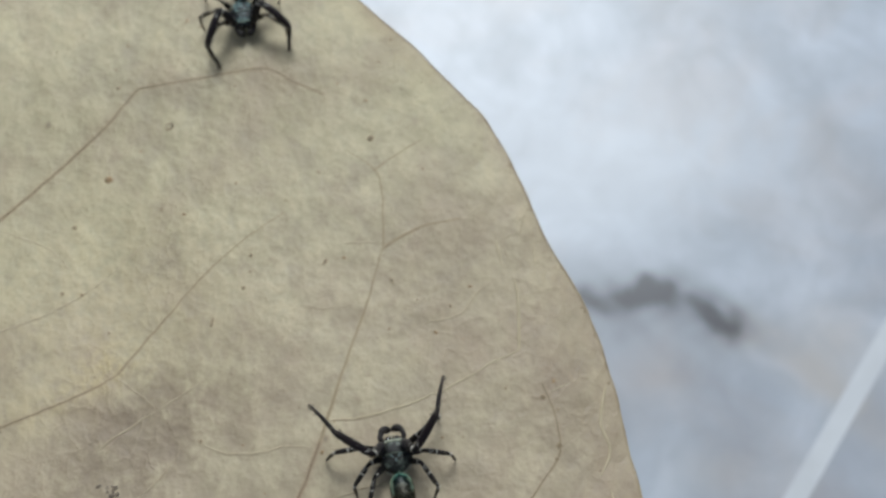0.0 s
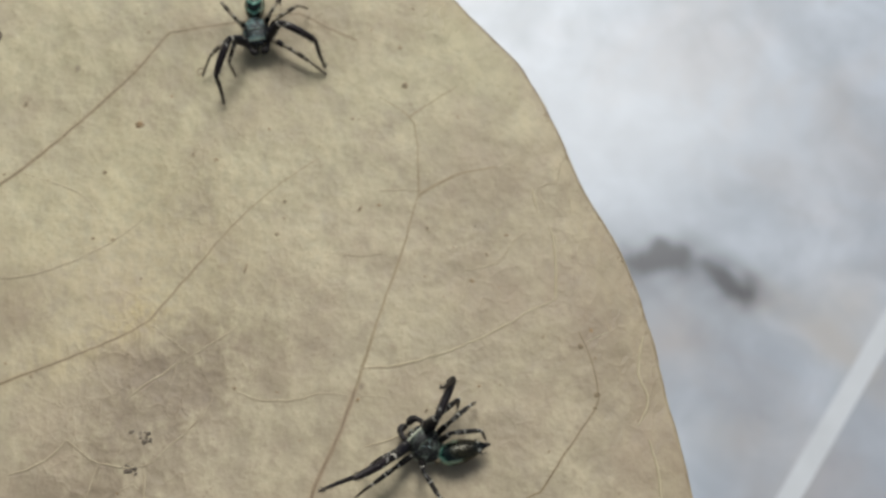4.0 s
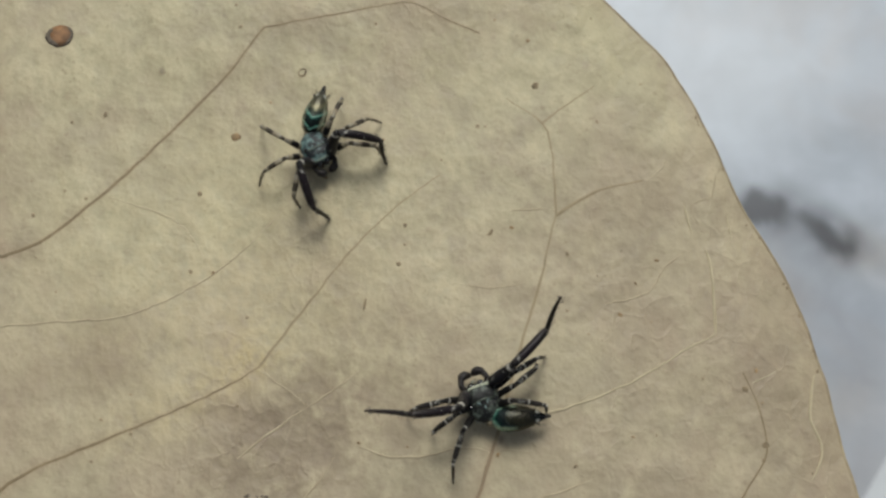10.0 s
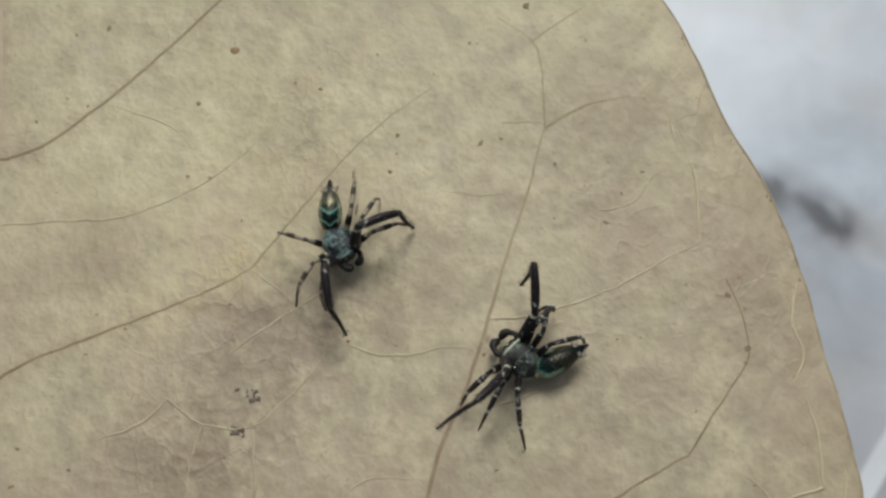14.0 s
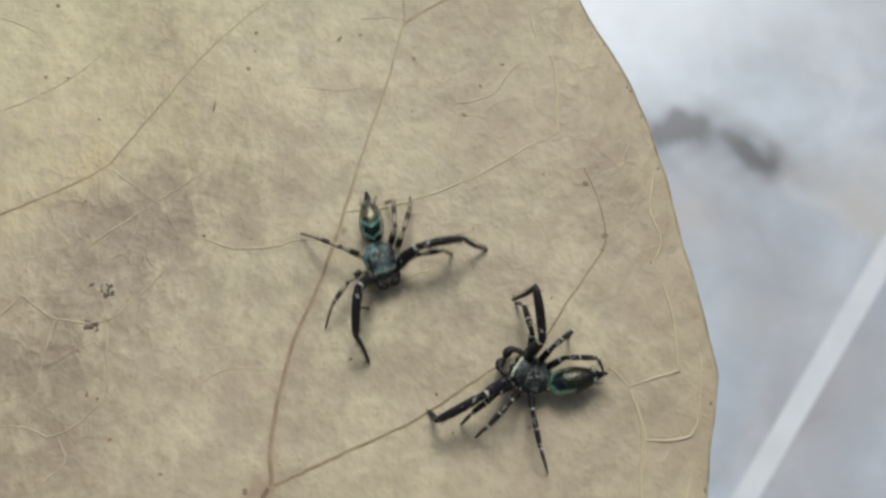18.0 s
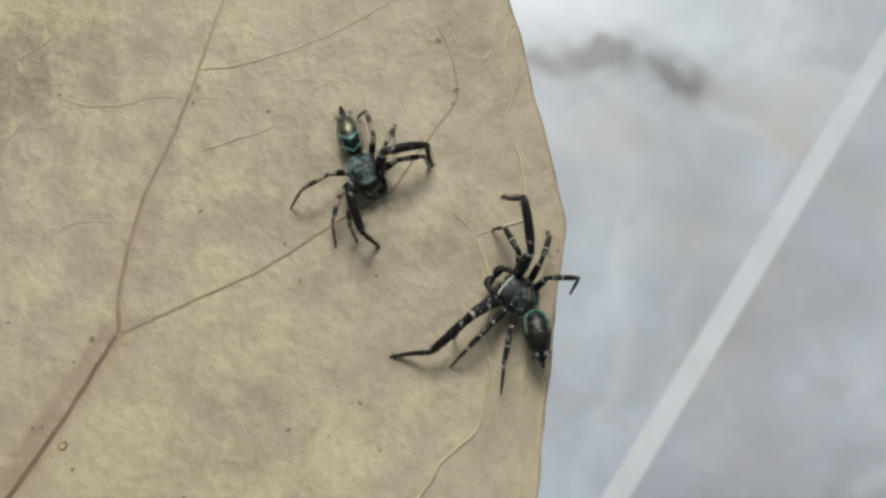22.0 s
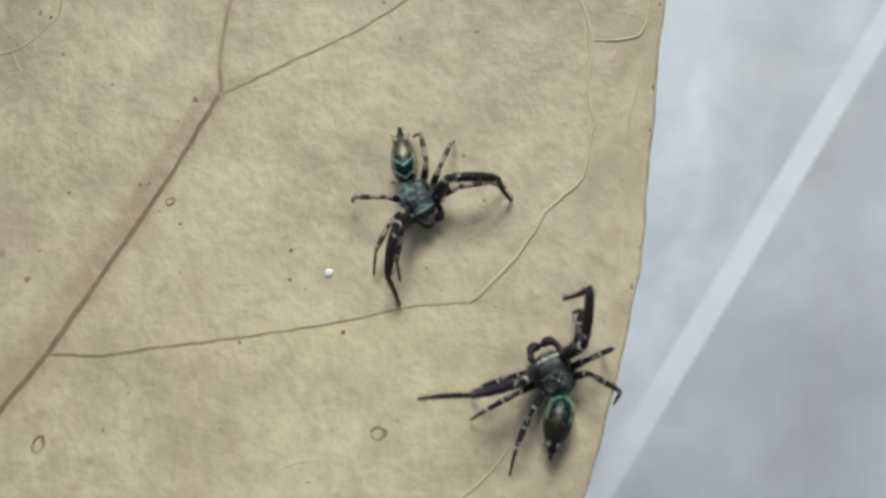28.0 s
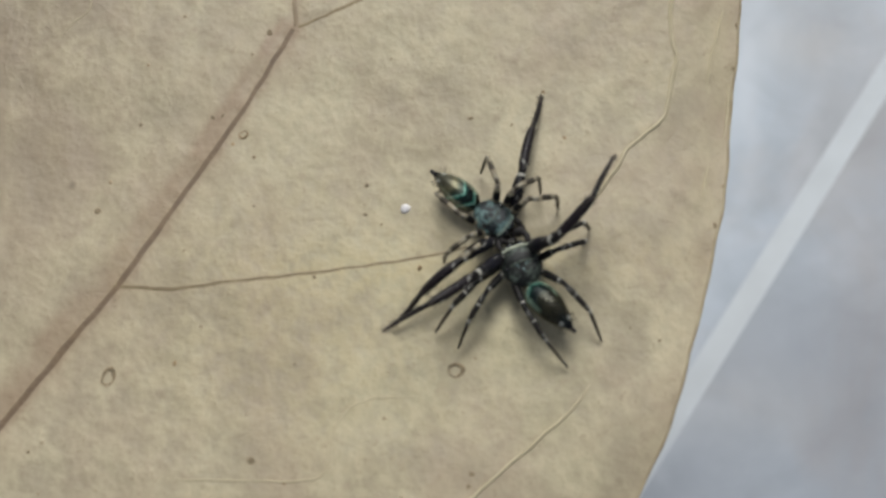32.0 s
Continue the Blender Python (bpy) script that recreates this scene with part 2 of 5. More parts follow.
M_LEAF = leaf_material()
M_MIDRIB = vein_material("midrib", (0.185, 0.125, 0.068), (0.115, 0.076, 0.044))
M_VEIN = vein_material("vein", (0.255, 0.195, 0.102), (0.165, 0.120, 0.062))
M_PALE = vein_material("pale_vein", (0.470, 0.405, 0.262), (0.41, 0.348, 0.222))
M_SOFT = vein_material("olive_vein", (0.325, 0.262, 0.148), (0.235, 0.182, 0.100))
M_RUDDY = vein_material("brown_vein", (0.275, 0.205, 0.122), (0.195, 0.142, 0.083))
M_ROSE = vein_material("pinkish_midrib", (0.42, 0.335, 0.225), (0.33, 0.25, 0.162))
M_RIDGE = vein_material("pale_ridge", (0.515, 0.45, 0.295), (0.45, 0.388, 0.25))
M_FAINT = vein_material("faint_vein", (0.43, 0.365, 0.24), (0.315, 0.256, 0.162))
M_RIM = vein_material("leaf_rim", (0.38, 0.32, 0.20), (0.22, 0.17, 0.10))
M_SPECK = plain("speck", (0.235, 0.180, 0.105), 0.8, depth=0.4)
M_GRIT = plain("grit", (0.115, 0.092, 0.066), 0.8, depth=0.4)
M_RUST = plain("rust_spot", (0.25, 0.170, 0.085), 0.8, grain=2.0, depth=0.5)
M_SCAR = plain("scar", (0.20, 0.105, 0.045), 0.7, grain=1.2, depth=0.6)
M_EGG = plain("white_fleck", (0.74, 0.71, 0.71), 0.4, depth=0.05)
M_MARBLE = marble_material()
M_GROUT = plain("grout", (0.57, 0.60, 0.625), 0.8, grain=0.15, depth=0.06)


def part(name, bm, material_, parent=None, label="", smooth=True):
    me = bpy.data.meshes.new(name)
    bm.to_mesh(me)
    bm.free()
    return joined(name, me, material_, parent, label, smooth)


def joined(name, me, material_, parent=None, label="", smooth=True):
    if material_ is not None:
        me.materials.append(material_)
    if smooth:
        me.polygons.foreach_set("use_smooth", [True] * len(me.polygons))
    ob = new(name, me)
    ob.parent = parent
    if label:
        tagged(ob, label)
    return ob


def values(me, name, data):
    a = me.attributes.new(name, "FLOAT", "POINT")
    a.data.foreach_set("value", np.asarray(data, dtype=np.float32))


# ---- marble floor ----
GROUT_AT, GROUT_TURN, TILE, GAP = (43.59, -3.6), 55.4, 400.0, 2.7
ALONG = np.array([math.cos(radians(GROUT_TURN)), math.sin(radians(GROUT_TURN))])
ACROSS = np.array([ALONG[1], -ALONG[0]])   # to the right of the joint


def away(px, py, line):
    """Distance of points to a bent line."""
    best = np.full(px.shape, 1e9)
    for (x0, y0), (x1, y1) in zip(line, line[1:]):
        dx, dy = x1 - x0, y1 - y0
        s = np.clip(((px - x0) * dx + (py - y0) * dy) / (dx * dx + dy * dy), 0, 1)
        best = np.minimum(best, np.hypot(px - x0 - s * dx, py - y0 - s * dy))
    return best


def wobble(px, py, size, seed):
    """Smooth noise between -1 and 1."""
    rng = np.random.RandomState(seed)
    total = np.zeros(px.shape)
    for k in range(7):
        a, f, p = rng.uniform(0, math.pi), rng.uniform(0.6, 2.2) / size, rng.uniform(0, 6.3)
        total += np.sin((px * math.cos(a) + py * math.sin(a)) * f * 6.283 + p)
    return total / 4.0


def blob(px, py, x, y, rx, ry=None, turn=0.0, power=1.0):
    ry = ry or rx
    c, s = math.cos(radians(turn)), math.sin(radians(turn))
    u, v = (px - x) * c + (py - y) * s, -(px - x) * s + (py - y) * c
    return np.exp(-((u / rx) ** 2 + (v / ry) ** 2) ** power)


def tile(name, i, j, fine):
    """One marble tile; i counts across the joint, j along it."""
    half, cells = TILE / 2, 480 if fine else 8
    u = np.linspace(0, 1, cells + 1)
    a, b = GAP / 2 + u * (TILE - GAP) + i * TILE, -half + GAP / 2 + u * (TILE - GAP) + j * TILE + 60
    A, B = np.meshgrid(a, b)
    px = (GROUT_AT[0] + A * ACROSS[0] + B * ALONG[0]).ravel()
    py = (GROUT_AT[1] + A * ACROSS[1] + B * ALONG[1]).ravel()
    n = cells + 1
    top = np.stack([px * MM, py * MM, px * 0], 1)
    idx = np.arange(n * n).reshape(n, n)
    faces = np.stack([idx[:-1, :-1], idx[:-1, 1:], idx[1:, 1:], idx[1:, :-1]], -1).reshape(-1, 4)[:, ::-1]
    ring = np.concatenate([idx[0, :-1], idx[:-1, -1], idx[-1, :0:-1], idx[:0:-1, 0]])
    skirt = top[ring] - [0, 0, 9 * MM]
    base = n * n + np.arange(len(ring))
    sides = [(ring[k], ring[(k + 1) % len(ring)], base[(k + 1) % len(ring)], base[k]) for k in range(len(ring))]
    me = bpy.data.meshes.new(name)
    me.from_pydata(np.concatenate([top, skirt]).tolist(), [], [*faces.tolist(), *sides])
    allx, ally = np.concatenate([px, px[ring]]), np.concatenate([py, py[ring]])
    wx, wy = allx + 2.0 * wobble(allx, ally, 30, 5), ally + 2.0 * wobble(allx, ally, 28, 6)
    sx, sy = allx + 0.6 * wobble(allx, ally, 24, 15) + 0.35 * wobble(allx, ally, 7, 25), ally + 0.5 * wobble(allx, ally, 20, 16) + 0.45 * wobble(allx, ally, 6, 26)
    ridge = away(sx, sy, [(19, 31.0), (26.0, 31.2), (29.2, 31.6), (32.0, 33.2), (35.0, 33.1), (38.9, 30.9), (43.6, 27.4)])
    near = np.exp(-(ridge / 1.8) ** 2) * np.clip(0.85 + 0.3 * wobble(allx, ally, 12, 8) + 0.3 * wobble(allx, ally, 4, 9), 0.3, 1.25) * (0.42 + 0.75 * np.exp(-((allx - 33) / 3.2) ** 2) + 0.5 * np.exp(-((allx - 41.5) / 2.6) ** 2))
    halo = np.exp(-(away(sx, sy, [(18, 30.4), (27, 30.4), (33, 32), (39, 30), (43, 27.5)]) / 4.2) ** 2)
    band = np.exp(-(away(sx, sy, [(44, 27.6), (48.5, 25.2), (52, 22), (58, 17), (90, -12)]) / 2.6) ** 2)
    values(me, "vein", np.clip(near * 1.3 + 0.42 * halo * np.clip(0.7 + 0.5 * wobble(allx, ally, 6, 18), 0, 1.2), 0, 0.95))
    values(me, "tan", np.clip(0.75 * band + 0.7 * blob(sx, sy, 57, 25, 6, 5, -30) + 0.5 * blob(sx, sy, 40, 8.5, 5, 3.5) + 0.3 * blob(wx, wy, 34, 21, 6, 4) + 0.3 * blob(sx, sy, 30, -34, 9, 5), 0, 1))
    right = i == 0 and j == 0 or (i * 7 + j * 5) % 4 == 0
    grey = np.where(right, 0.82 + 0.3 * wobble(wx, wy, 34, 12), 0.45 * blob(allx, ally, 40, 16, 16, 9, 40) + 0.65 * blob(wx, wy, 28, 23, 8, 10) + 0.3 * blob(wx, wy, 33, 28, 10, 6) + 0.6 * blob(wx, wy, 36, -34, 24, 16, 56) + 0.3 * blob(allx, ally, 60, 34, 9) + 0.32 * band)
    values(me, "grey", np.clip(grey, 0, 1))
    white = 0.2 * np.exp(-(away(sx, sy, [(33.4, 8), (32.4, -5.6), (29, -14.7), (24.4, -25), (19.5, -41)]) / 1.3) ** 2)
    white += 0.2 * np.exp(-(away(wx, wy, [(23, -44), (30, -47), (44, -46)]) / 1.4) ** 2) + 0.35 * np.exp(-(away(wx, wy, [(58, -22), (70, -14), (84, -10)]) / 1.2) ** 2) + 0.5 * blob(allx, ally, 34, 52, 26, 12, 10)
    values(me, "white", np.clip(white, 0, 0.85))
    return joined(name, me, M_MARBLE, floor, smooth=False)


bm = bmesh.new()
bmesh.ops.create_grid(bm, x_segments=8, y_segments=8, size=40.0)
floor = part("floor", bm, M_GROUT)
floor.location.z = 0.0003
tagged(floor, "white joint mortar under pale marble floor tiles", "floor", kind="structure")
for i in range(-6, 6):
    for j in range(-6, 6):
        tile("tile", i, j, i in (-1, 0) and j == 0).location.z = 0.00006

# ---- the dry leaf ----
EDGE_Y = [-76, -74, -70, -64, -58, -54.5, -51.5, -48.7, -45.3, -42, -36, -32, -26, -20, -15.5, -13, -11, -6, 0, 5, 9, 14, 19.8, 24, 30, 35, 40, 46, 52, 55.5, 57]
EDGE_X = [-36, -28, -17, -6, 2.5, 6.2, 8.5, 10.5, 12.2, 13.5, 15.3, 16.45, 17.4, 18.3, 19.0, 19.5, 19.3, 18.35, 17.35, 16.3, 14.75, 12.1, 10.0, 7.8, 2.65, -2.2, -7.5, -15, -25, -33, -38]
MIDRIB_X = -39.2


def right_edge(y):
    return np.interp(y, EDGE_Y, EDGE_X) + 0.03 * np.sin(y * 1.9) + 0.05 * np.sin(y * 0.83 + 1)


def left_edge(y):
    return MIDRIB_X - 1.72 * (np.interp(y, EDGE_Y, EDGE_X) - MIDRIB_X)


def blade(x, y):
    """Flat leaf coordinates to places: level where it lies open, curled down beyond the main rib and at both ends."""
    x, y = np.asarray(x, float), np.asarray(y, float)
    z = 0.16 * wobble(x, y, 26, 3) + 0.05 * wobble(x, y, 7, 4)
    rim = right_edge(y) - x
    z = z - 0.55 * np.exp(-(rim / 2.4) ** 2) * (0.6 + 0.4 * np.sin(y * 0.21 + 0.6))
    z = z - 0.35 * np.exp(-((x + 9 + 0.45 * (y + 19)) / 6.0) ** 2) * np.clip((34 - y) / 25, 0, 1)
    z = z - np.clip(y - 39, 0, None) ** 2 / 45 - np.clip(-54 - y, 0, None) ** 2 / 30
    s = np.clip(-45.0 - x, 0, None)
    r = 35.0
    turn = np.minimum(s / r, math.pi / 2)
    z = z - r * (1 - np.cos(turn)) - np.clip(s - r * math.pi / 2, 0, None)
    x = np.where(s > 0, -45.0 - r * np.sin(turn), x)
    return x, y, np.maximum(z + LEAF_Z, 0.35)


LEAF_VEINS = {
    "midrib": (0.95, [(-33, -73), (-36, -50), (-38.2, -25), (-38.9, 4), (-38.4, 10.6), (-39.3, 25), (-40.5, 42), (-42, 55)]),
    "upper": (0.27, [(-38.4, 10.5), (-37.7, 10.5), (-35.3, 11.4), (-33.4, 12.8), (-29.6, 16.2), (-23.3, 22.7), (-21.6, 24.9), (-20.4, 26.5), (-19.7, 26.8), (-15.4, 27.6), (-10.6, 28.4), (-9.4, 28.2), (-7.5, 27.1), (-5.1, 26.0)]),
    "middle": (0.28, [(-38.9, -6.3), (-37.8, -5.7), (-35.2, -3.9), (-30.2, -1.9), (-26.2, -0.3), (-22.9, 1.2), (-20.5, 2.6)]),
    "middle_tip": (0.19, [(-20.5, 2.6), (-18.9, 4.7), (-17.0, 7.1), (-14.3, 10.4), (-11.2, 13.4), (-8.2, 15.6)]),
    "main": (0.52, [(-36.0, -56), (-30.5, -48.5), (-26.3, -43.6), (-22.3, -38.6), (-19.8, -35.6), (-16.3, -30.4), (-12.5, -24.7), (-9.4, -19.3)]),
    "main_tip": (0.35, [(-9.2, -19.2), (-9.3, -16.8), (-8.9, -14.0), (-7.9, -10.0), (-6.3, -6.4), (-5.0, -2.7)]),
    "main_top": (0.27, [(-5.0, -2.7), (-3.1, 3.5), (-1.5, 8.2), (-0.9, 10.6), (-0.3, 12.6)]),
    "main_end": (0.17, [(-0.3, 12.6), (-0.4, 17.2), (-1.0, 19.2), (-3.4, 21.1)]),
    "fork": (0.28, [(-0.3, 12.6), (2.5, 14.2), (5.7, 14.9)]),
    "fork_small": (0.17, [(-1.0, 19.2), (0.9, 20.6), (2.7, 21.8)]),
    "branch": (0.25, [(-9.1, -19.2), (-4.5, -17.2), (-0.1, -15.3), (4.4, -12.5), (7.8, -10.6), (8.4, -10.2), (9.9, -8.0), (11.7, -5.5), (12.6, -4.2), (12.8, -3.0), (12.4, -0.6), (11.6, 1.5)]),
    "lower": (0.27, [(-20.0, -35.5), (-16.4, -35.8), (-13.6, -35.5), (-8.8, -35.1), (-1.9, -34.3), (2.2, -33.6), (5.6, -33.5), (6.0, -33.4)]),
}
PALE_VEINS = {
    "a": (0.19, [(-4.0, -1.2), (-0.3, -0.6), (4.1, 1.0), (8.6, 3.5), (9.8, 4.0), (10.1, 5.0), (10.1, 9.2)]),
    "e": (0.15, [(-16.6, -47.0), (-12.5, -47.2), (-7.5, -47.1), (-6.8, -44.5), (-5.1, -42.8), (-1.0, -42.6)]),
    "g": (0.15, [(-38.8, 5.6), (-33.8, 5.9), (-29.9, 6.1), (-26.8, 7.2), (-23.6, 9.0), (-20.7, 11.5), (-18.0, 14.4)]),
    "i": (0.14, [(-5.2, 26.3), (-4.0, 26.8)]),
    "m": (0.13, [(-7.5, 8), (-4.5, 7.6), (-1.6, 8.2)]),
    "ae": (0.13, [(-31.0, 14.6), (-26.0, 12.6), (-23.6, 9.0)]),
}
# raised pale ridges along the open edge
EDGE_VEINS = [
    (0.26, [(5.9, -33.5), (6.5, -33.2), (8.9, -30.9), (10.2, -29.2), (10.9, -28), (12.2, -27), (13.3, -25.9), (13.7, -24.3), (14.2, -22.5), (14.1, -21.4), (14, -20.4), (14.1, -19.1), (14.5, -17), (14.1, -14.7)]),
    (0.22, [(14.2, -17.0), (15.7, -17.0), (17, -16.9), (17.5, -16.6), (17.9, -15.9), (18.1, -14.9), (18.3, -13.2)]),
    (0.2, [(17.3, -19.1), (16.9, -20.6), (16.3, -22.6), (16, -24.1)]),
    (0.18, [(17.4, -23.9), (17.2, -25.6), (16.8, -27.4)]),
    (0.17, [(15.7, -29.1), (15.2, -31.6)]),
    (0.24, [(-1.9, -51), (2.2, -47.5), (6.8, -43.7), (8, -42.2)]),
]
RIM_VEINS = [
    (0.18, [(8.5, 13.2), (8.7, 12), (8.9, 11.1)]),
    (0.19, [(9.8, 10), (10.1, 8.1), (10, 5.6), (10, 4.1)]),
    (0.17, [(12.2, 0.8), (13.8, 1.5)]),
    (0.2, [(16.5, 1.3), (16.1, -0.3), (15.9, -1.7), (16.3, -2.9), (16.5, -3.7), (16.2, -4.6), (15.6, -5.6)]),
    (0.16, [(11.5, 12.6), (11.6, 10.8)]),
    (0.2, [(16.3, -6.6), (16.8, -8.9), (16.9, -12.3), (16.8, -12.6), (15.6, -12.9), (13.4, -13.6)]),
    (0.2, [(13.7, -13.7), (14.3, -16.2), (13.9, -20.1)]),
    (0.16, [(18.3, -10.8), (18.4, -12.5), (18, -13.8)]),
]
# faint veinlets of the inner blade
INNER_VEINS = [
    (0.18, [(-29.9, -9), (-27.2, -7.9), (-25.8, -6.5), (-25.6, -6.5), (-23.3, -8.1), (-20.1, -8.3), (-18.8, -7.2), (-16.8, -5.3), (-15.5, -3.4)]),
    (0.15, [(-23.4, -8.1), (-24.0, -10.3), (-24.2, -12)]),
    (0.17, [(-20.1, -8.3), (-19.9, -11), (-20, -13.4), (-22.8, -15.7), (-24.7, -15.2), (-26.5, -14.9)]),
    (0.16, [(-22.8, -15.7), (-22.2, -17.5), (-23.2, -18.3), (-24.4, -19.6)]),
    (0.16, [(13.7, -13.6), (13.2, -12.9), (12.5, -12.2), (11.8, -11.8)]),
    (0.18, [(-21.8, -3.4), (-20.3, -2.2), (-18.8, -1.1), (-17.3, -0.1)]),
    (0.15, [(-20.4, 2.4), (-19.4, 1.7), (-17.1, -0.1)]),
    (0.17, [(-14, -2.7), (-11.9, -3.5), (-8.9, -3.4), (-7.8, -3), (-6.1, -3.1), (-5.3, -3.4)]),
    (0.14, [(-3.4, 13), (-1.6, 13), (-0.2, 13)]),
    (0.15, [(2.7, 6.3), (5.7, 7.1), (6.9, 8.8), (8.8, 10)]),
    (0.14, [(10.8, 15.3), (10.4, 13.6), (9, 13.2), (9.6, 11.2)]),
    (0.14, [(6.1, 14.9), (7.1, 15.7), (7.5, 16.4)]),
]
ROOT_VEINS = [
    (0.16, [(-17.3, -0.1), (-15.7, 0.9), (-13.7, 2.3)]),
    (0.16, [(-4.8, -3.2), (-2.6, -3.4)]),
    (0.2, [(-4.7, -1.2), (-3.2, -1.1), (-1.7, -1), (-0, -0.5), (1.5, 0.4)]),
    (0.19, [(-4.4, -7.1), (-2.5, -6.5), (-0.5, -5.9), (1.5, -5.2)]),
    (0.15, [(-14, -12.7), (-12.6, -11.7), (-11.5, -11.6), (-9.5, -11.7)]),
]


def curve_points(line, step=0.6, tremor=1.0):
    """Catmull-Rom through the points, with a slight tremor."""
    pts = [Vector(p) for p in line]
    pts = [2 * pts[0] - pts[1], *pts, 2 * pts[-1] - pts[-2]]
    out = []
    for a, b, c, d in zip(pts, pts[1:], pts[2:], pts[3:]):
        n = max(2, int((c - b).length / step))
        for k in range(n):
            t = k / n
            out.append(0.5 * (2 * b + (c - a) * t + (2 * a - 5 * b + 4 * c - d) * t * t + (3 * b - 3 * c + d - a) * t ** 3))
    out.append(pts[-2])
    w = 0.05 * tremor
    return np.array([(p.x + w * math.sin(p.y * 3.1 + p.x) + w * math.sin(p.y * 7.3 + 2 * p.x), p.y + w * math.sin(p.x * 2.7) + w * math.sin(p.x * 6.1 - p.y)) for p in out])


def rib(name, width, line, material_, taper, parent, height=0.14, tremor=1.0, fade=0):
    """A low rounded ridge that follows the blade."""
    pts = curve_points(line, 0.6, tremor)
    side = np.gradient(pts, axis=0)
    side = np.stack([-side[:, 1], side[:, 0]], 1) / np.maximum(np.hypot(side[:, 0], side[:, 1]), 1e-6)[:, None]
    n, prof = len(pts), [(-1, -0.25), (-0.62, 0.55), (0, 1.0), (0.62, 0.55), (1, -0.25)]
    w = width / 2 * np.linspace(1, taper, n) * (1 + tremor * (0.16 * np.sin(np.arange(n) * 0.53 + width * 90) + 0.12 * np.sin(np.arange(n) * 1.37)))
    if fade:
        w = w * np.clip((np.arange(n) + 1) / fade, 0.2, 1) * np.clip((n - np.arange(n)) / fade, 0.2, 1)
    verts = []
    for s, h in prof:
        x, y = pts[:, 0] + side[:, 0] * w * s, pts[:, 1] + side[:, 1] * w * s
        bx, by, bz = blade(x, y)
        verts.append(np.stack([bx, by, bz + h * w * height], 1))
    v = np.stack(verts, 1).reshape(-1, 3) * MM
    q = len(prof)
    faces = [(a * q + k, a * q + k + 1, (a + 1) * q + k + 1, (a + 1) * q + k) for a in range(n - 1) for k in range(q - 1)]
    me = bpy.data.meshes.new(name)
    me.from_pydata(v.tolist(), [], faces)
    me.update()
    ob = joined(name, me, material_, parent)
    return ob


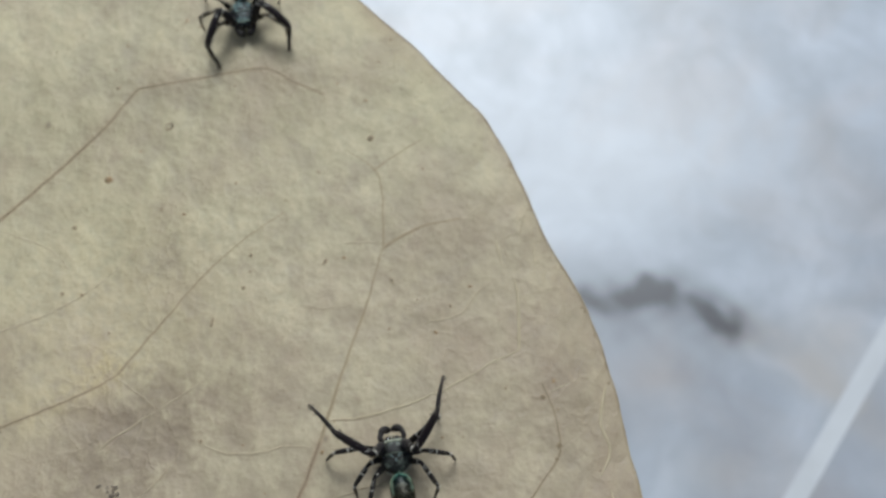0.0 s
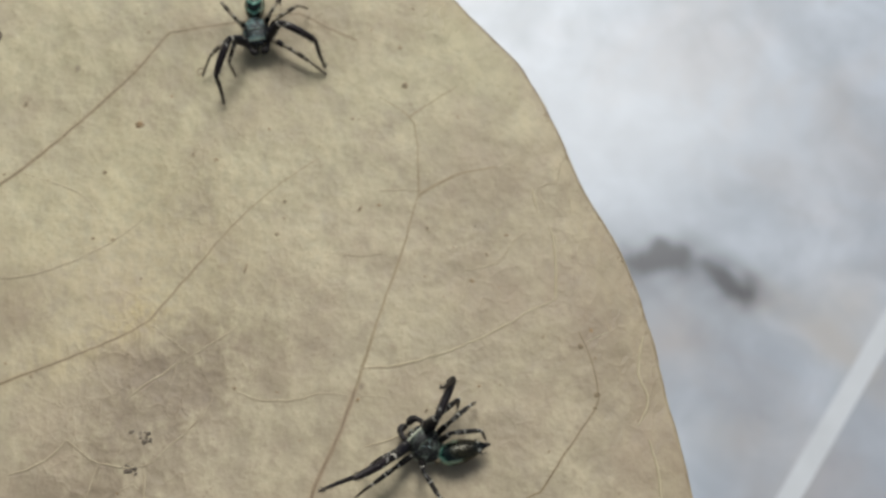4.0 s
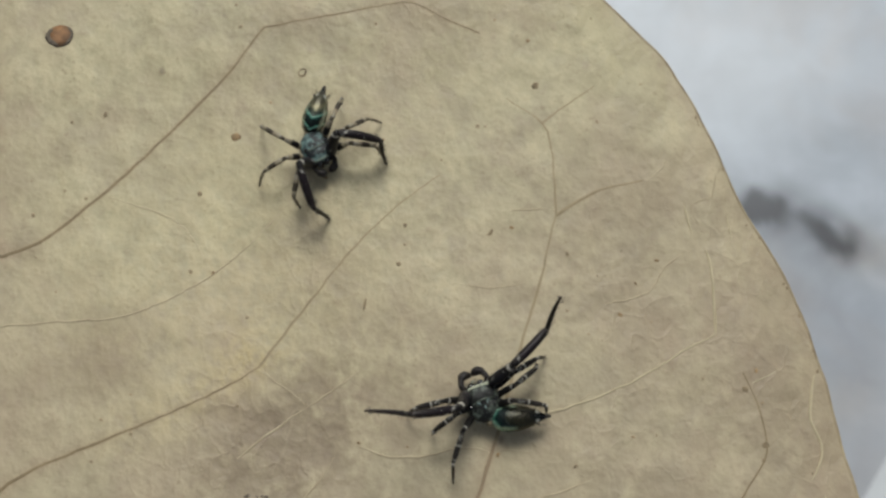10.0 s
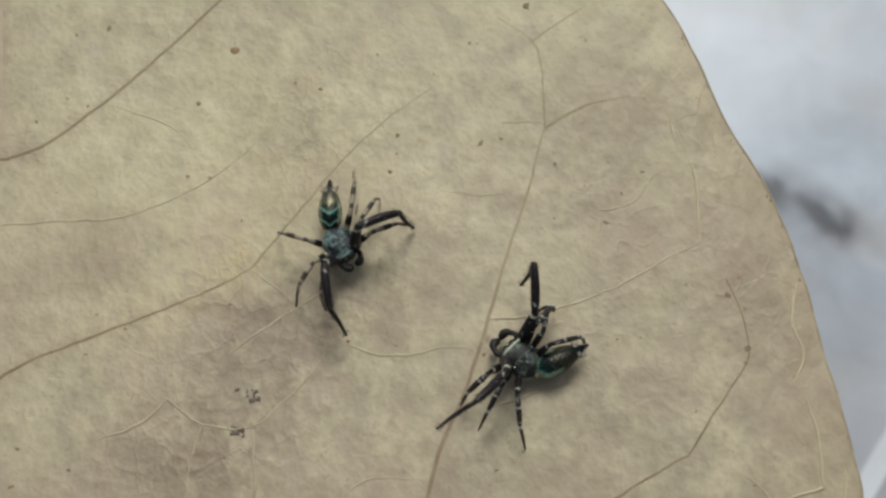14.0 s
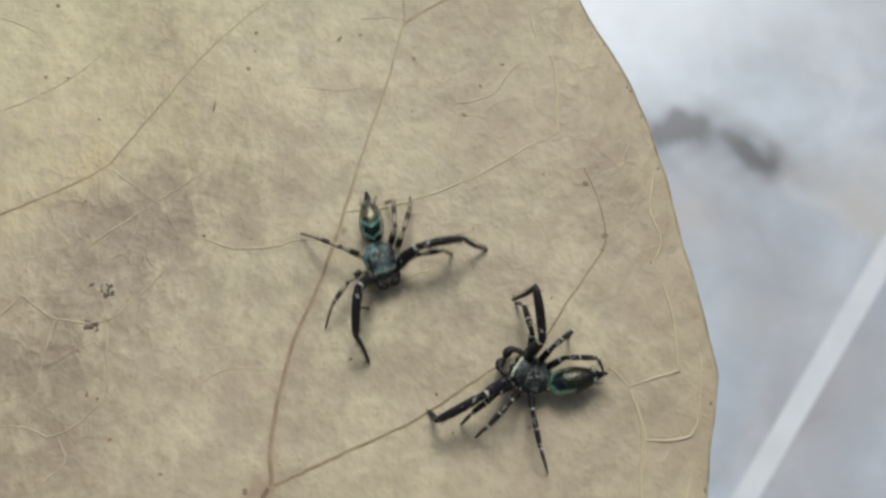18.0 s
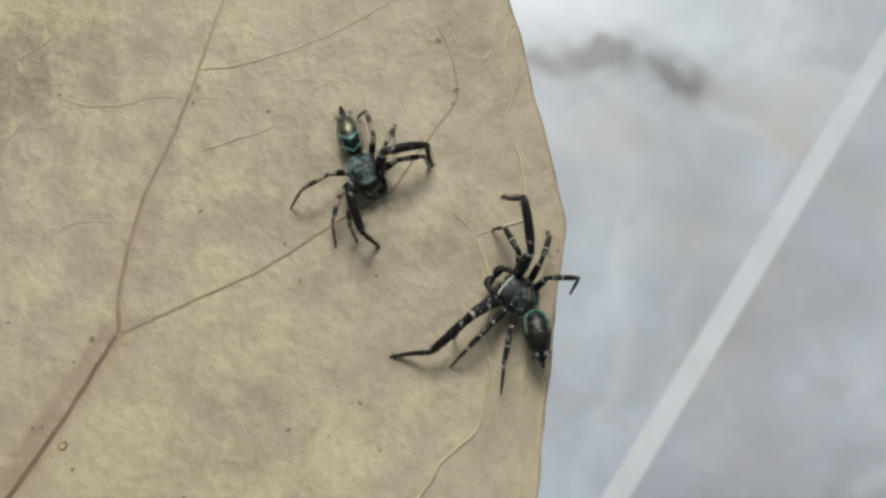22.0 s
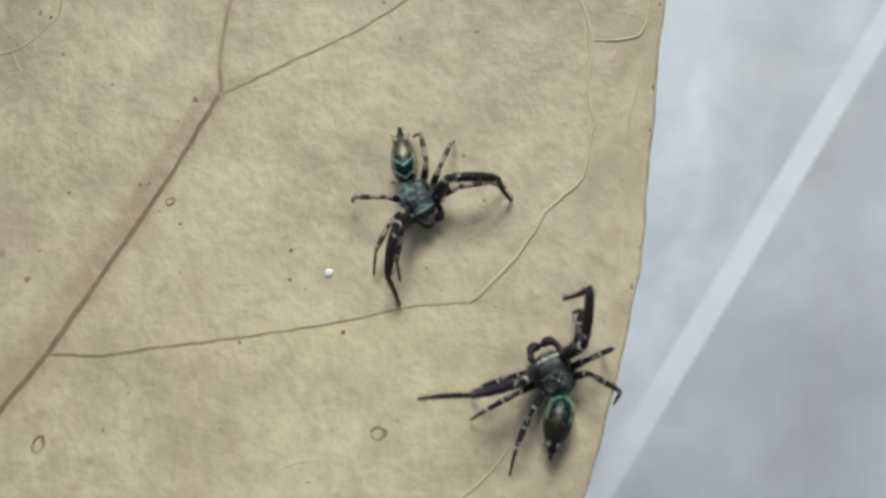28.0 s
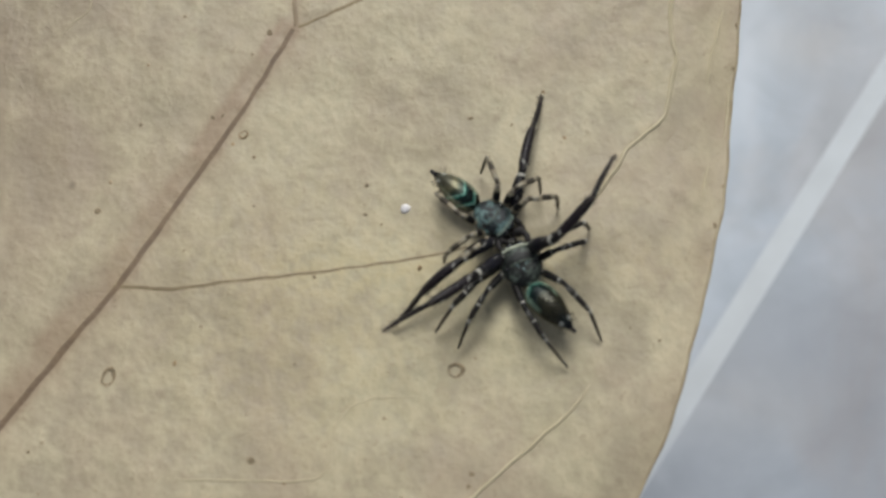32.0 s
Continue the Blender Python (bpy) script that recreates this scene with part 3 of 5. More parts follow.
def make_leaf():
    rows, cols = 460, 520
    ys = np.linspace(-76, 57, rows)
    u = np.linspace(0, 1, cols) ** 0.55          # finer towards the open side
    xs = np.empty((rows, cols))
    for k, y in enumerate(ys):
        xs[k] = left_edge(y) + (right_edge(y) - left_edge(y)) * u
    Y = np.repeat(ys[:, None], cols, 1)
    bx, by, bz = blade(xs.ravel(), Y.ravel())
    px, py = xs.ravel(), Y.ravel()
    idx = np.arange(rows * cols).reshape(rows, cols)
    faces = np.stack([idx[:-1, :-1], idx[:-1, 1:], idx[1:, 1:], idx[1:, :-1]], -1).reshape(-1, 4)
    me = bpy.data.meshes.new("blade")
    me.from_pydata((np.stack([bx, by, bz], 1) * MM).tolist(), [], faces.tolist())
    main = np.minimum(away(px, py, LEAF_VEINS["main"][1]), away(px, py, LEAF_VEINS["midrib"][1]))
    ruddy = 0.5 * np.exp(-(main / 0.5) ** 2) + 0.20 * np.exp(-(main / 2.2) ** 2)
    upper_side = away(px + 0.75, py - 0.45, LEAF_VEINS["main"][1])
    ruddy += 0.75 * np.exp(-(upper_side / (0.25 + 0.7 * np.clip((-17 - py) / 22, 0.05, 1))) ** 2) * np.clip(0.85 + 0.5 * wobble(px, py, 4, 31), 0.3, 1.3)
    ruddy += 0.35 * np.exp(-(main / 1.3) ** 2) * np.clip(wobble(px, py, 3.5, 33) - 0.25, 0, 1)
    ruddy += 0.35 * np.exp(-(away(px, py, LEAF_VEINS["main_tip"][1]) / 0.6) ** 2)
    ruddy += 0.22 * np.exp(-(np.minimum(away(px, py, LEAF_VEINS["upper"][1]), away(px, py, LEAF_VEINS["middle"][1])) / 0.8) ** 2)
    ruddy += 0.32 * blob(px, py, -27, -27, 9, 14, -35) + 0.3 * blob(px, py, -30, 3.5, 3.5, 3) + 0.25 * blob(px, py, -10, -31, 3) + 0.18 * blob(px, py, 8, 6, 9, 6)
    ruddy += 0.26 * np.exp(-((right_edge(py) - px) / 1.3) ** 2) + 0.18 * blob(px, py, 16.5, -9, 3.5, 12)
    values(me, "ruddy", np.clip(ruddy, 0, 0.9))
    stain_shade = 0.85 * blob(px, py, -18.5, -2.0, 5.5, 3.5, 40) + 0.75 * blob(px, py, -21, -7.5, 4.5, 6.5, -30) + 0.45 * blob(px, py, -25, -15, 5, 6)
    stain_shade += 0.5 * blob(px, py, -30, 3.0, 3.0) + 0.45 * blob(px, py, -29, -22, 6, 8) + 0.4 * blob(px, py, -12, 1, 6, 4) + 0.3 * blob(px, py, 4, 12, 8, 6)
    # the patch at (-3, -9) is part brown mottling, part painted spider shade
    stain_shade += 0.35 * blob(px, py, 12.5, 0.5, 3.5, 6) + 0.35 * blob(px, py, 13.5, -14.5, 4, 2.5) + 0.38 * blob(px, py, -3, -9, 12, 8) + 0.28 * blob(px, py, -3, -27, 5, 4) + 0.25 * blob(px, py, 16, -5, 3, 10)
    stain_shade += 0.2 * blob(px, py, -20, 22, 8, 6) + 0.22 * blob(px, py, 2, 24, 8, 5)
    values(me, "stain_shade", np.clip(stain_shade, 0, 0.9))
    yellow = 0.6 * blob(px, py, -21.2, 3.3, 2.2, 1.6, 30) + 0.35 * blob(px, py, -26, 0, 5, 1.6, 25) + 0.25 * blob(px, py, -23, 8, 12, 9) + 0.3 * blob(px, py, 1, -35, 14, 1.5) + 0.3 * blob(px, py, -8, -38, 10, 8)
    values(me, "yellow", np.clip(yellow, 0, 0.8))
    fair = 0.8 * blob(px, py, -22, 24, 26, 17, -20) + 0.35 * blob(px, py, -5, 27, 14, 8) + 0.35 * blob(px, py, 0, -40, 14, 10) - 0.35 * blob(px, py, 8, 4, 12, 12)
    values(me, "fair", np.clip(0.4 + fair + 0.12 * wobble(px, py, 22, 41), 0, 1))
    rim = right_edge(py) - px
    crease = 0.8 * np.exp(-((rim - 2.0) / 3.2) ** 2) * np.clip(0.55 + 0.6 * wobble(px, py, 14, 21), 0.1, 1) * np.clip((py + 33) / 8, 0.15, 1) + 0.9 * blob(px, py, -21, -6, 6, 9, -25)
    crease += 0.55 * blob(px, py, 6, 3, 11, 10) + 0.35 * blob(px, py, -16, 14, 9, 8) + 0.35 * blob(px, py, -27, -18, 7, 9) + 0.4 * np.exp(-(np.minimum(away(px, py, LEAF_VEINS["middle"][1]), away(px, py, LEAF_VEINS["upper"][1])) / 1.5) ** 2)
    values(me, "crease", np.clip(crease + 0.10 + 0.15 * wobble(px, py, 18, 22), 0, 1.4))
    me.update()
    leaf_ob = new("dry_leaf")
    leaf_ob.location = (MIDRIB_X * MM, 0, 0)
    tagged(leaf_ob, "large dry tan leaf with brown veins, curled onto the marble floor", "leaf")
    shift = Matrix.Translation((-MIDRIB_X * MM, 0, 0))
    pieces = []
    ob = joined("blade", me, M_LEAF, leaf_ob)
    thick = ob.modifiers.new("thickness", "SOLIDIFY")
    thick.thickness, thick.offset = 0.28 * MM, -1
    pieces.append(ob)
    for key, (w, line) in LEAF_VEINS.items():
        brown = key in ("midrib", "main", "main_tip")
        ends = {"midrib": 0.35, "main": 0.62, "main_tip": 0.8}
        pieces.append(rib("midrib" if key == "midrib" else "vein", w, line, M_ROSE if key == "midrib" else M_RUDDY if key == "main_tip" else M_MIDRIB if brown else M_SOFT if key in ("main_top", "main_end", "fork", "fork_small", "middle_tip") else M_VEIN, ends[key] if brown else 0.45, leaf_ob, 0.16, 0.4))
    for key, (w, line) in PALE_VEINS.items():
        pieces.append(rib("small_vein", w, line, M_FAINT if key in "mg" else M_PALE, 0.5, leaf_ob, 0.8, 0.6, 5))
    for w, line in EDGE_VEINS + RIM_VEINS:
        pieces.append(rib("small_vein", w * 1.2, line, M_RIDGE, 0.7, leaf_ob, 1.2, 0.5, 3))
    for w, line in INNER_VEINS + ROOT_VEINS:
        pieces.append(rib("small_vein", w * 1.15, line, M_FAINT, 0.6, leaf_ob, 0.7, 0.6, 3))
    edge = [(right_edge(y) - 0.05, y) for y in np.linspace(-66, 50, 110)]
    pieces.append(rib("rim", 0.17, edge, M_RIM, 1.0, leaf_ob, 0.5, 0.0))
    # stalk, down to the floor
    bm = bmesh.new()
    x0, y0, z0 = (float(v) for v in blade(-33, -73))
    path = [(x0, y0, z0), (x0 + 2, y0 - 8, z0 - 14), (x0 + 5, y0 - 16, z0 * 0.45), (x0 + 9, y0 - 24, 8.0), (x0 + 14, y0 - 36, 1.3)]
    rings = []
    for k, p in enumerate(path):
        a = Vector(path[min(k + 1, 4)]) - Vector(path[max(k - 1, 0)])
        q = a.to_track_quat("Z", "Y")
        rings.append([bm.verts.new((Vector(p) + q @ Vector((math.cos(t) * 1.1, math.sin(t) * 1.1, 0))) * MM) for t in np.linspace(0, 2 * math.pi, 10, endpoint=False)])
    for a, b in zip(rings, rings[1:]):
        for k in range(10):
            bm.faces.new((a[k], a[(k + 1) % 10], b[(k + 1) % 10], b[k]))
    bm.faces.new(rings[-1]), bm.faces.new(rings[0][::-1])
    pieces.append(part("stalk", bm, M_MIDRIB, leaf_ob))
    pieces += spots(leaf_ob)
    for p in pieces:
        p.matrix_basis = shift @ p.matrix_basis
    return leaf_ob


def crumb(x, y, r, material_, name, parent, flat=0.35, long=1.0, turn=0.0, seed=0, rough=0.22):
    rng = random.Random(seed)
    bm = bmesh.new()
    bmesh.ops.create_icosphere(bm, subdivisions=2, radius=1)
    bx, by, bz = (float(v) for v in blade(x, y))
    for v in bm.verts:
        v.co *= 1 + rng.uniform(-rough, rough)
        v.co = Vector((v.co.x * r * long, v.co.y * r, v.co.z * r * flat))
        v.co.rotate(Euler((0, 0, radians(turn))))
        v.co = (v.co + Vector((bx, by, bz))) * MM
    return part(name, bm, material_, parent)


def ringlet(x, y, r, material_, parent, stretch=1.0, turn=0.0):
    bm = bmesh.new()
    bx, by, bz = (float(v) for v in blade(x, y))
    rows = []
    for k in range(20):
        a = 2 * math.pi * k / 20
        row = []
        for j in range(6):
            b = 2 * math.pi * j / 6
            rad = r * (1 + 0.10 * math.sin(2 * a + 40 * x) + 0.06 * math.sin(3 * a)) + r * (0.24 + 0.08 * math.sin(a + 9 * y)) * math.cos(b)
            p = Vector((rad * math.cos(a) * stretch, rad * math.sin(a), r * 0.06 * math.sin(b) + 0.015))
            p.rotate(Euler((0, 0, radians(turn))))
            row.append(bm.verts.new((p + Vector((bx, by, bz))) * MM))
        rows.append(row)
    for k in range(20):
        for j in range(6):
            bm.faces.new((rows[k][j], rows[(k + 1) % 20][j], rows[(k + 1) % 20][(j + 1) % 6], rows[k][(j + 1) % 6]))
    return part("ring_spot", bm, material_, parent)


def spots(parent):
    out = []
    dark = [(-22.2, 18.7, 0.42, 1.1), (-11.1, 9.4, 0.24, 1), (-10.6, 12.1, 0.22, 1), (-24.6, 14.7, 0.24, 1), (-16.0, 15.6, 0.18, 1.3), (-17.8, 16.1, 0.18, 1), (-4.8, 11.5, 0.18, 2.2),
            (-25.1, 9.2, 0.22, 1), (-23.6, 9.1, 0.2, 1), (-1.3, 22.0, 0.34, 1.2), (-35.8, 13.3, 0.2, 1), (-31.2, 20.5, 0.2, 2)]
    low = [(12.5, 1.6, 0.2, 1), (11.7, 0.4, 0.26, 1.2), (12.7, -3.3, 0.26, 1.3), (12.5, -4.3, 0.2, 1), (-19.5, -16.0, 0.24, 1), (-10.9, -19.5, 0.28, 1.2),
           (-21.2, -30.8, 0.3, 1), (-8.0, -35.3, 0.2, 1), (-1.7, -34.9, 0.22, 1), (7.6, -33.8, 0.14, 1), (-11.5, -46.1, 0.28, 1.2), (-21.5, -49.5, 0.34, 1.2), (7.2, -27.1, 0.16, 1)]
    for k, (x, y, r, long) in enumerate(dark + low):
        out.append(crumb(x, y, r * 0.72, M_SPECK if k % 4 else M_RUST, "speck", parent, 0.09, long, 40 * k, k))
    out.append(crumb(-13.4, 6.7, 0.09, M_SPECK, "speck", parent, 0.5, 5.0, 80, 77))
    rng = random.Random(5)
    for k in range(150):
        x, y = rng.uniform(-37, 17), rng.uniform(-52, 34)
        if x < float(right_edge(y)) - 1:
            out.append(crumb(x, y, rng.uniform(0.04, 0.12), M_SPECK if rng.random() < 0.6 else M_RUST, "speck", parent, 0.14, rng.uniform(1, 1.9), rng.uniform(0, 180), 100 + k))
    for x, y in ((-20.2, -6.3), (-21.4, -8.5), (-20.6, -8.6), (-19.8, -6.0)):
        for k in range(7):
            out.append(crumb(x + rng.gauss(0, 0.34), y + rng.gauss(0, 0.2), rng.uniform(0.05, 0.15), M_GRIT, "grit", parent, 0.35, rng.uniform(1, 1.8), rng.uniform(0, 180), 400 + k))
    for k in range(26):
        y = rng.uniform(-40, 26)
        out.append(crumb(float(right_edge(y)) - rng.uniform(0.05, 0.5), y, rng.uniform(0.04, 0.11), M_SPECK, "speck", parent, 0.3, rng.uniform(1, 2.2), 90, 500 + k))
    out += [ringlet(-17.6, 23.3, 0.26, M_SPECK, parent), ringlet(-12.4, -26.2, 0.22, M_RUST, parent, 1.15, 10), ringlet(0.3, -41.1, 0.36, M_SPECK, parent, 1.15, -20), ringlet(-20.1, -41.0, 0.35, M_SPECK, parent, 1.35, 60)]
    out.append(crumb(-34.5, 26.3, 0.86, M_SCAR, "brown_scar", parent, 0.10, 1.0, 20, 9, 0.16))
    rim = ringlet(-34.5, 26.3, 0.68, M_GRIT, parent, 1.1, 20)
    rim.name = "scar_rim"
    out.append(rim)
    out.append(crumb(-2.5, -31.2, 0.28, M_EGG, "white_fleck", parent, 0.7, 1.1, 30, 3, 0.1))
    return out


leaf = make_leaf()


# ---- the two jumping spiders ----
def hide(name, colour, rough, sheen=None, grain=5.0, patches=3.0, cover=0.52):
    """Hairy cuticle: fine dark grain, with scales of a second colour."""
    m, nt, b = material(name)
    co = nt.nodes.new("ShaderNodeTexCoord").outputs["Object"]
    n = noise_tex(nt, co, grain, 5, 0.7)
    base = ramp(nt, n, (0.35, tuple(c * 0.4 for c in colour)), (0.65, colour))
    if sheen:
        s = noise_tex(nt, co, patches, 4, 0.7)
        base = mixed(nt, "MIX", ramp(nt, s, (cover, 0.0), (cover + 0.14, 0.85)), base, sheen)
    nt.links.new(base, b.inputs["Base Color"])
    b.inputs["Roughness"].default_value, b.inputs["Specular IOR Level"].default_value = rough, 0.3
    bumped(nt, b, n, 0.7, 0.00008)
    return m


def banded(name, stops, rough=0.45, metal=0.0, speckle=0.35):
    """Colour along the part's own length, as painted on by its hairs and scales."""
    m, nt, b = material(name)
    co = nt.nodes.new("ShaderNodeTexCoord").outputs["Object"]
    n = noise_tex(nt, co, 4.5, 4, 0.65)
    along = sums(nt, "ADD", attr(nt, "along"), sums(nt, "MULTIPLY", sums(nt, "SUBTRACT", n, 0.5), 0.12))
    base = mixed(nt, "MULTIPLY", speckle, ramp(nt, along, *stops), ramp(nt, n, (0.35, 0.25), (0.6, 1.1)))
    flecks = ramp(nt, noise_tex(nt, co, 2.6, 2, 0.5), (0.65, 0.0), (0.70, 0.75))
    base = mixed(nt, "MIX", flecks, base, (0.34, 0.33, 0.29))
    nt.links.new(base, b.inputs["Base Color"])
    b.inputs["Roughness"].default_value, b.inputs["Metallic"].default_value = rough, metal
    b.inputs["Specular IOR Level"].default_value = 0.2
    bumped(nt, b, n, 0.5, 0.00006)
    return m


def abdomen_material(name, stops, bend, edge, edge_colour, stretch):
    """Dark back with curved metallic bands, a pale line down each flank and a dark end."""
    m, nt, b = material(name)
    co = nt.nodes.new("ShaderNodeTexCoord").outputs["Object"]
    n = noise_tex(nt, co, 4.0, 4, 0.65)
    flank = attr(nt, "flank")
    along = sums(nt, "ADD", attr(nt, "along"), sums(nt, "MULTIPLY", sums(nt, "SUBTRACT", n, 0.5), 0.09))
    bands = sums(nt, "SUBTRACT", along, sums(nt, "MULTIPLY", flank, bend))
    back = ramp(nt, bands, *stops)
    line = ramp(nt, sums(nt, "ADD", flank, sums(nt, "MULTIPLY", sums(nt, "SUBTRACT", n, 0.5), 0.12)), (0.22, 0.0), (0.28, 1.0), (0.36, 1.0), (0.42, 0.0))
    tail = ramp(nt, along, (0.03, 1.0), (stretch, 1.0), (stretch + 0.12, 0.0))
    broken = ramp(nt, noise_tex(nt, co, 0.9, 3, 0.6), (0.38, 0.1), (0.58, 1.0))
    base = mixed(nt, "MIX", sums(nt, "MULTIPLY", sums(nt, "MULTIPLY", sums(nt, "MULTIPLY", line, tail), edge), broken), back, edge_colour)
    dots = sums(nt, "MULTIPLY", ramp(nt, along, (0.81, 0.0), (0.84, 1.0), (0.87, 1.0), (0.90, 0.0)), ramp(nt, flank, (0.12, 0.0), (0.2, 1.0), (0.32, 1.0), (0.42, 0.0)))
    base = mixed(nt, "MIX", sums(nt, "MULTIPLY", dots, 0.9), base, (0.62, 0.62, 0.54))
    base = mixed(nt, "MIX", ramp(nt, flank, (0.6, 0.0), (0.75, 1.0)), base, (0.025, 0.025, 0.024))
    base = mixed(nt, "MIX", ramp(nt, along, (0.90, 0.0), (0.95, 1.0)), base, (0.01, 0.01, 0.01))
    base = mixed(nt, "MULTIPLY", 0.6, base, ramp(nt, n, (0.35, 0.3), (0.6, 1.1)))
    nt.links.new(base, b.inputs["Base Color"])
    b.inputs["Roughness"].default_value, b.inputs["Metallic"].default_value = 0.24, 0.45
    bumped(nt, b, n, 0.6, 0.00007)
    return m


BLACK, WHITE = (0.011, 0.0095, 0.009), (0.47, 0.45, 0.385)
M_FEMUR = banded("front_thigh", [(0.0, (0.05, 0.05, 0.05)), (0.12, (0.015, 0.014, 0.016)), (0.62, (0.012, 0.011, 0.016)), (0.91, BLACK), (0.935, WHITE), (0.965, WHITE), (0.99, BLACK)], 0.35)
M_SHIN = banded("front_shin", [(0.0, BLACK), (0.2, (0.014, 0.010, 0.012)), (0.5, (0.014, 0.010, 0.012)), (0.9, (0.018, 0.014, 0.013)), (1.0, (0.06, 0.05, 0.045))], 0.35)
M_CLAW = banded("front_foot", [(0.0, BLACK), (0.7, (0.02, 0.015, 0.015)), (1.0, (0.06, 0.045, 0.035))], 0.35)
M_THIN_A = banded("thigh", [(0.0, (0.25, 0.22, 0.16)), (0.15, (0.05, 0.045, 0.04)), (0.35, BLACK), (0.835, BLACK), (0.87, WHITE), (0.905, BLACK)], 0.5)
M_THIN_B = banded("shin", [(0.0, BLACK), (0.41, (0.022, 0.019, 0.016)), (0.45, WHITE), (0.49, BLACK), (1.0, (0.04, 0.034, 0.028))], 0.5)
M_THIN_C = banded("foot", [(0.0, WHITE), (0.12, (0.05, 0.04, 0.032)), (0.6, (0.10, 0.08, 0.055)), (1.0, (0.03, 0.026, 0.022))], 0.55)
M_PALE_A = banded("tan_thigh", [(0.0, (0.38, 0.33, 0.23)), (0.40, (0.33, 0.28, 0.19)), (0.47, BLACK), (0.74, BLACK), (0.80, (0.33, 0.29, 0.20)), (1.0, (0.28, 0.24, 0.17))], 0.5)
M_PALE_B = banded("tan_shin", [(0.0, (0.05, 0.042, 0.03)), (0.14, (0.08, 0.066, 0.045)), (0.22, (0.33, 0.29, 0.20)), (0.42, (0.30, 0.25, 0.17)), (0.5, (0.05, 0.04, 0.03)), (0.74, (0.06, 0.05, 0.035)), (0.82, (0.31, 0.27, 0.19)), (1.0, (0.10, 0.08, 0.055))], 0.5)
M_PALE_C = banded("tan_foot", [(0.0, (0.30, 0.26, 0.18)), (0.6, (0.20, 0.165, 0.11)), (1.0, (0.05, 0.038, 0.03))], 0.55)
M_HEAD_BLUE = hide("blue_grey_carapace", (0.014, 0.019, 0.022), 0.32, (0.165, 0.26, 0.25), 5.0, 1.8, 0.47)
M_HEAD_BLACK = hide("black_carapace", (0.014, 0.015, 0.014), 0.32, (0.13, 0.155, 0.125), 5.0, 1.9, 0.50)
M_STRIPE = hide("pale_hair_stripe", (0.60, 0.62, 0.50), 0.6)
M_STRIPE_GREEN = hide("cream_stripe", (0.68, 0.72, 0.54), 0.4)
M_MINT_HAIR = hide("mint_hair", (0.30, 0.42, 0.40), 0.45)
M_BROW = hide("blue_grey_hair", (0.26, 0.32, 0.26), 0.5)
M_NAPE = hide("dull_hair", (0.20, 0.23, 0.18), 0.5)
M_EYE = plain("eye", (0.006, 0.006, 0.007), 0.06, depth=0.0, spec=0.9)
M_JAW = hide("jaw", (0.035, 0.02, 0.018), 0.3)
M_PALP = hide("palp", (0.018, 0.014, 0.013), 0.4)
M_WAIST = hide("waist", (0.30, 0.25, 0.16), 0.6)
DARK, MINT = (0.010, 0.014, 0.012), (0.33, 0.56, 0.43)
M_BACK_A = abdomen_material("green_banded_back", [(0.0, DARK), (0.055, DARK), (0.08, MINT), (0.105, (0.10, 0.32, 0.23)), (0.13, DARK), (0.28, (0.012, 0.03, 0.024)), (0.31, (0.09, 0.30, 0.22)), (0.335, MINT), (0.36, (0.03, 0.05, 0.04)), (0.44, (0.05, 0.06, 0.035)), (0.53, (0.15, 0.138, 0.075)), (0.66, (0.07, 0.066, 0.04))], 0.5, 0.75, (0.46, 0.50, 0.36), 0.8)
M_BACK_B = abdomen_material("dark_green_back", [(0.0, (0.34, 0.48, 0.37)), (0.05, (0.16, 0.42, 0.31)), (0.085, (0.012, 0.04, 0.032)), (0.15, (0.012, 0.026, 0.022)), (0.255, DARK), (0.275, (0.05, 0.06, 0.045)), (0.295, (0.020, 0.022, 0.012)), (0.45, (0.030, 0.028, 0.014)), (0.66, (0.028, 0.025, 0.013)), (0.80, DARK)], 0.42, 0.65, (0.42, 0.58, 0.42), 0.40)


def lathe(profile, length, squash=1.0, sides=14, axis_bend=0.0, keel=0.0, side_bend=0.0):
    """Rings along +Y from 0 to length; profile: pairs of place along (0 to 1) and radius in mm. Gives the mesh with its length in 'along'
    and how far round from the top in 'flank'."""
    ts, rs = [p[0] for p in profile], [p[1] for p in profile]
    n = max(12, len(profile) * 3)
    steps = np.linspace(0, 1, n)
    verts, along, flank, faces = [], [], [], []
    for t in steps:
        r = float(np.interp(t, ts, rs))
        for k in range(sides):
            a = 2 * math.pi * k / sides
            verts.append(((r * math.sin(a) + side_bend * math.sin(t * math.pi)) * MM, t * length * MM, (r * squash * math.cos(a) * (1 - keel * (math.cos(a) < 0)) + axis_bend * math.sin(t * math.pi)) * MM))
            along.append(t)
            flank.append(min(a, 2 * math.pi - a) / math.pi)
    for j in range(n - 1):
        for k in range(sides):
            faces.append((j * sides + k, j * sides + (k + 1) % sides, (j + 1) * sides + (k + 1) % sides, (j + 1) * sides + k))
    faces.append(tuple(range(sides))[::-1])
    faces.append(tuple((n - 1) * sides + k for k in range(sides)))
    me = bpy.data.meshes.new("piece")
    me.from_pydata(verts, [], [f[::-1] for f in faces])
    values(me, "along", along)
    values(me, "flank", flank)
    me.update()
    return me


def smooth_profile(points, n=24):
    """Rounded profile through a few widths."""
    t = np.linspace(0, 1, n)
    xs, ys = zip(*points)
    y = np.interp(t, xs, ys)
    for _ in range(2):
        y[1:-1] = (y[:-2] + 2 * y[1:-1] + y[2:]) / 4
    return list(zip(t, y))


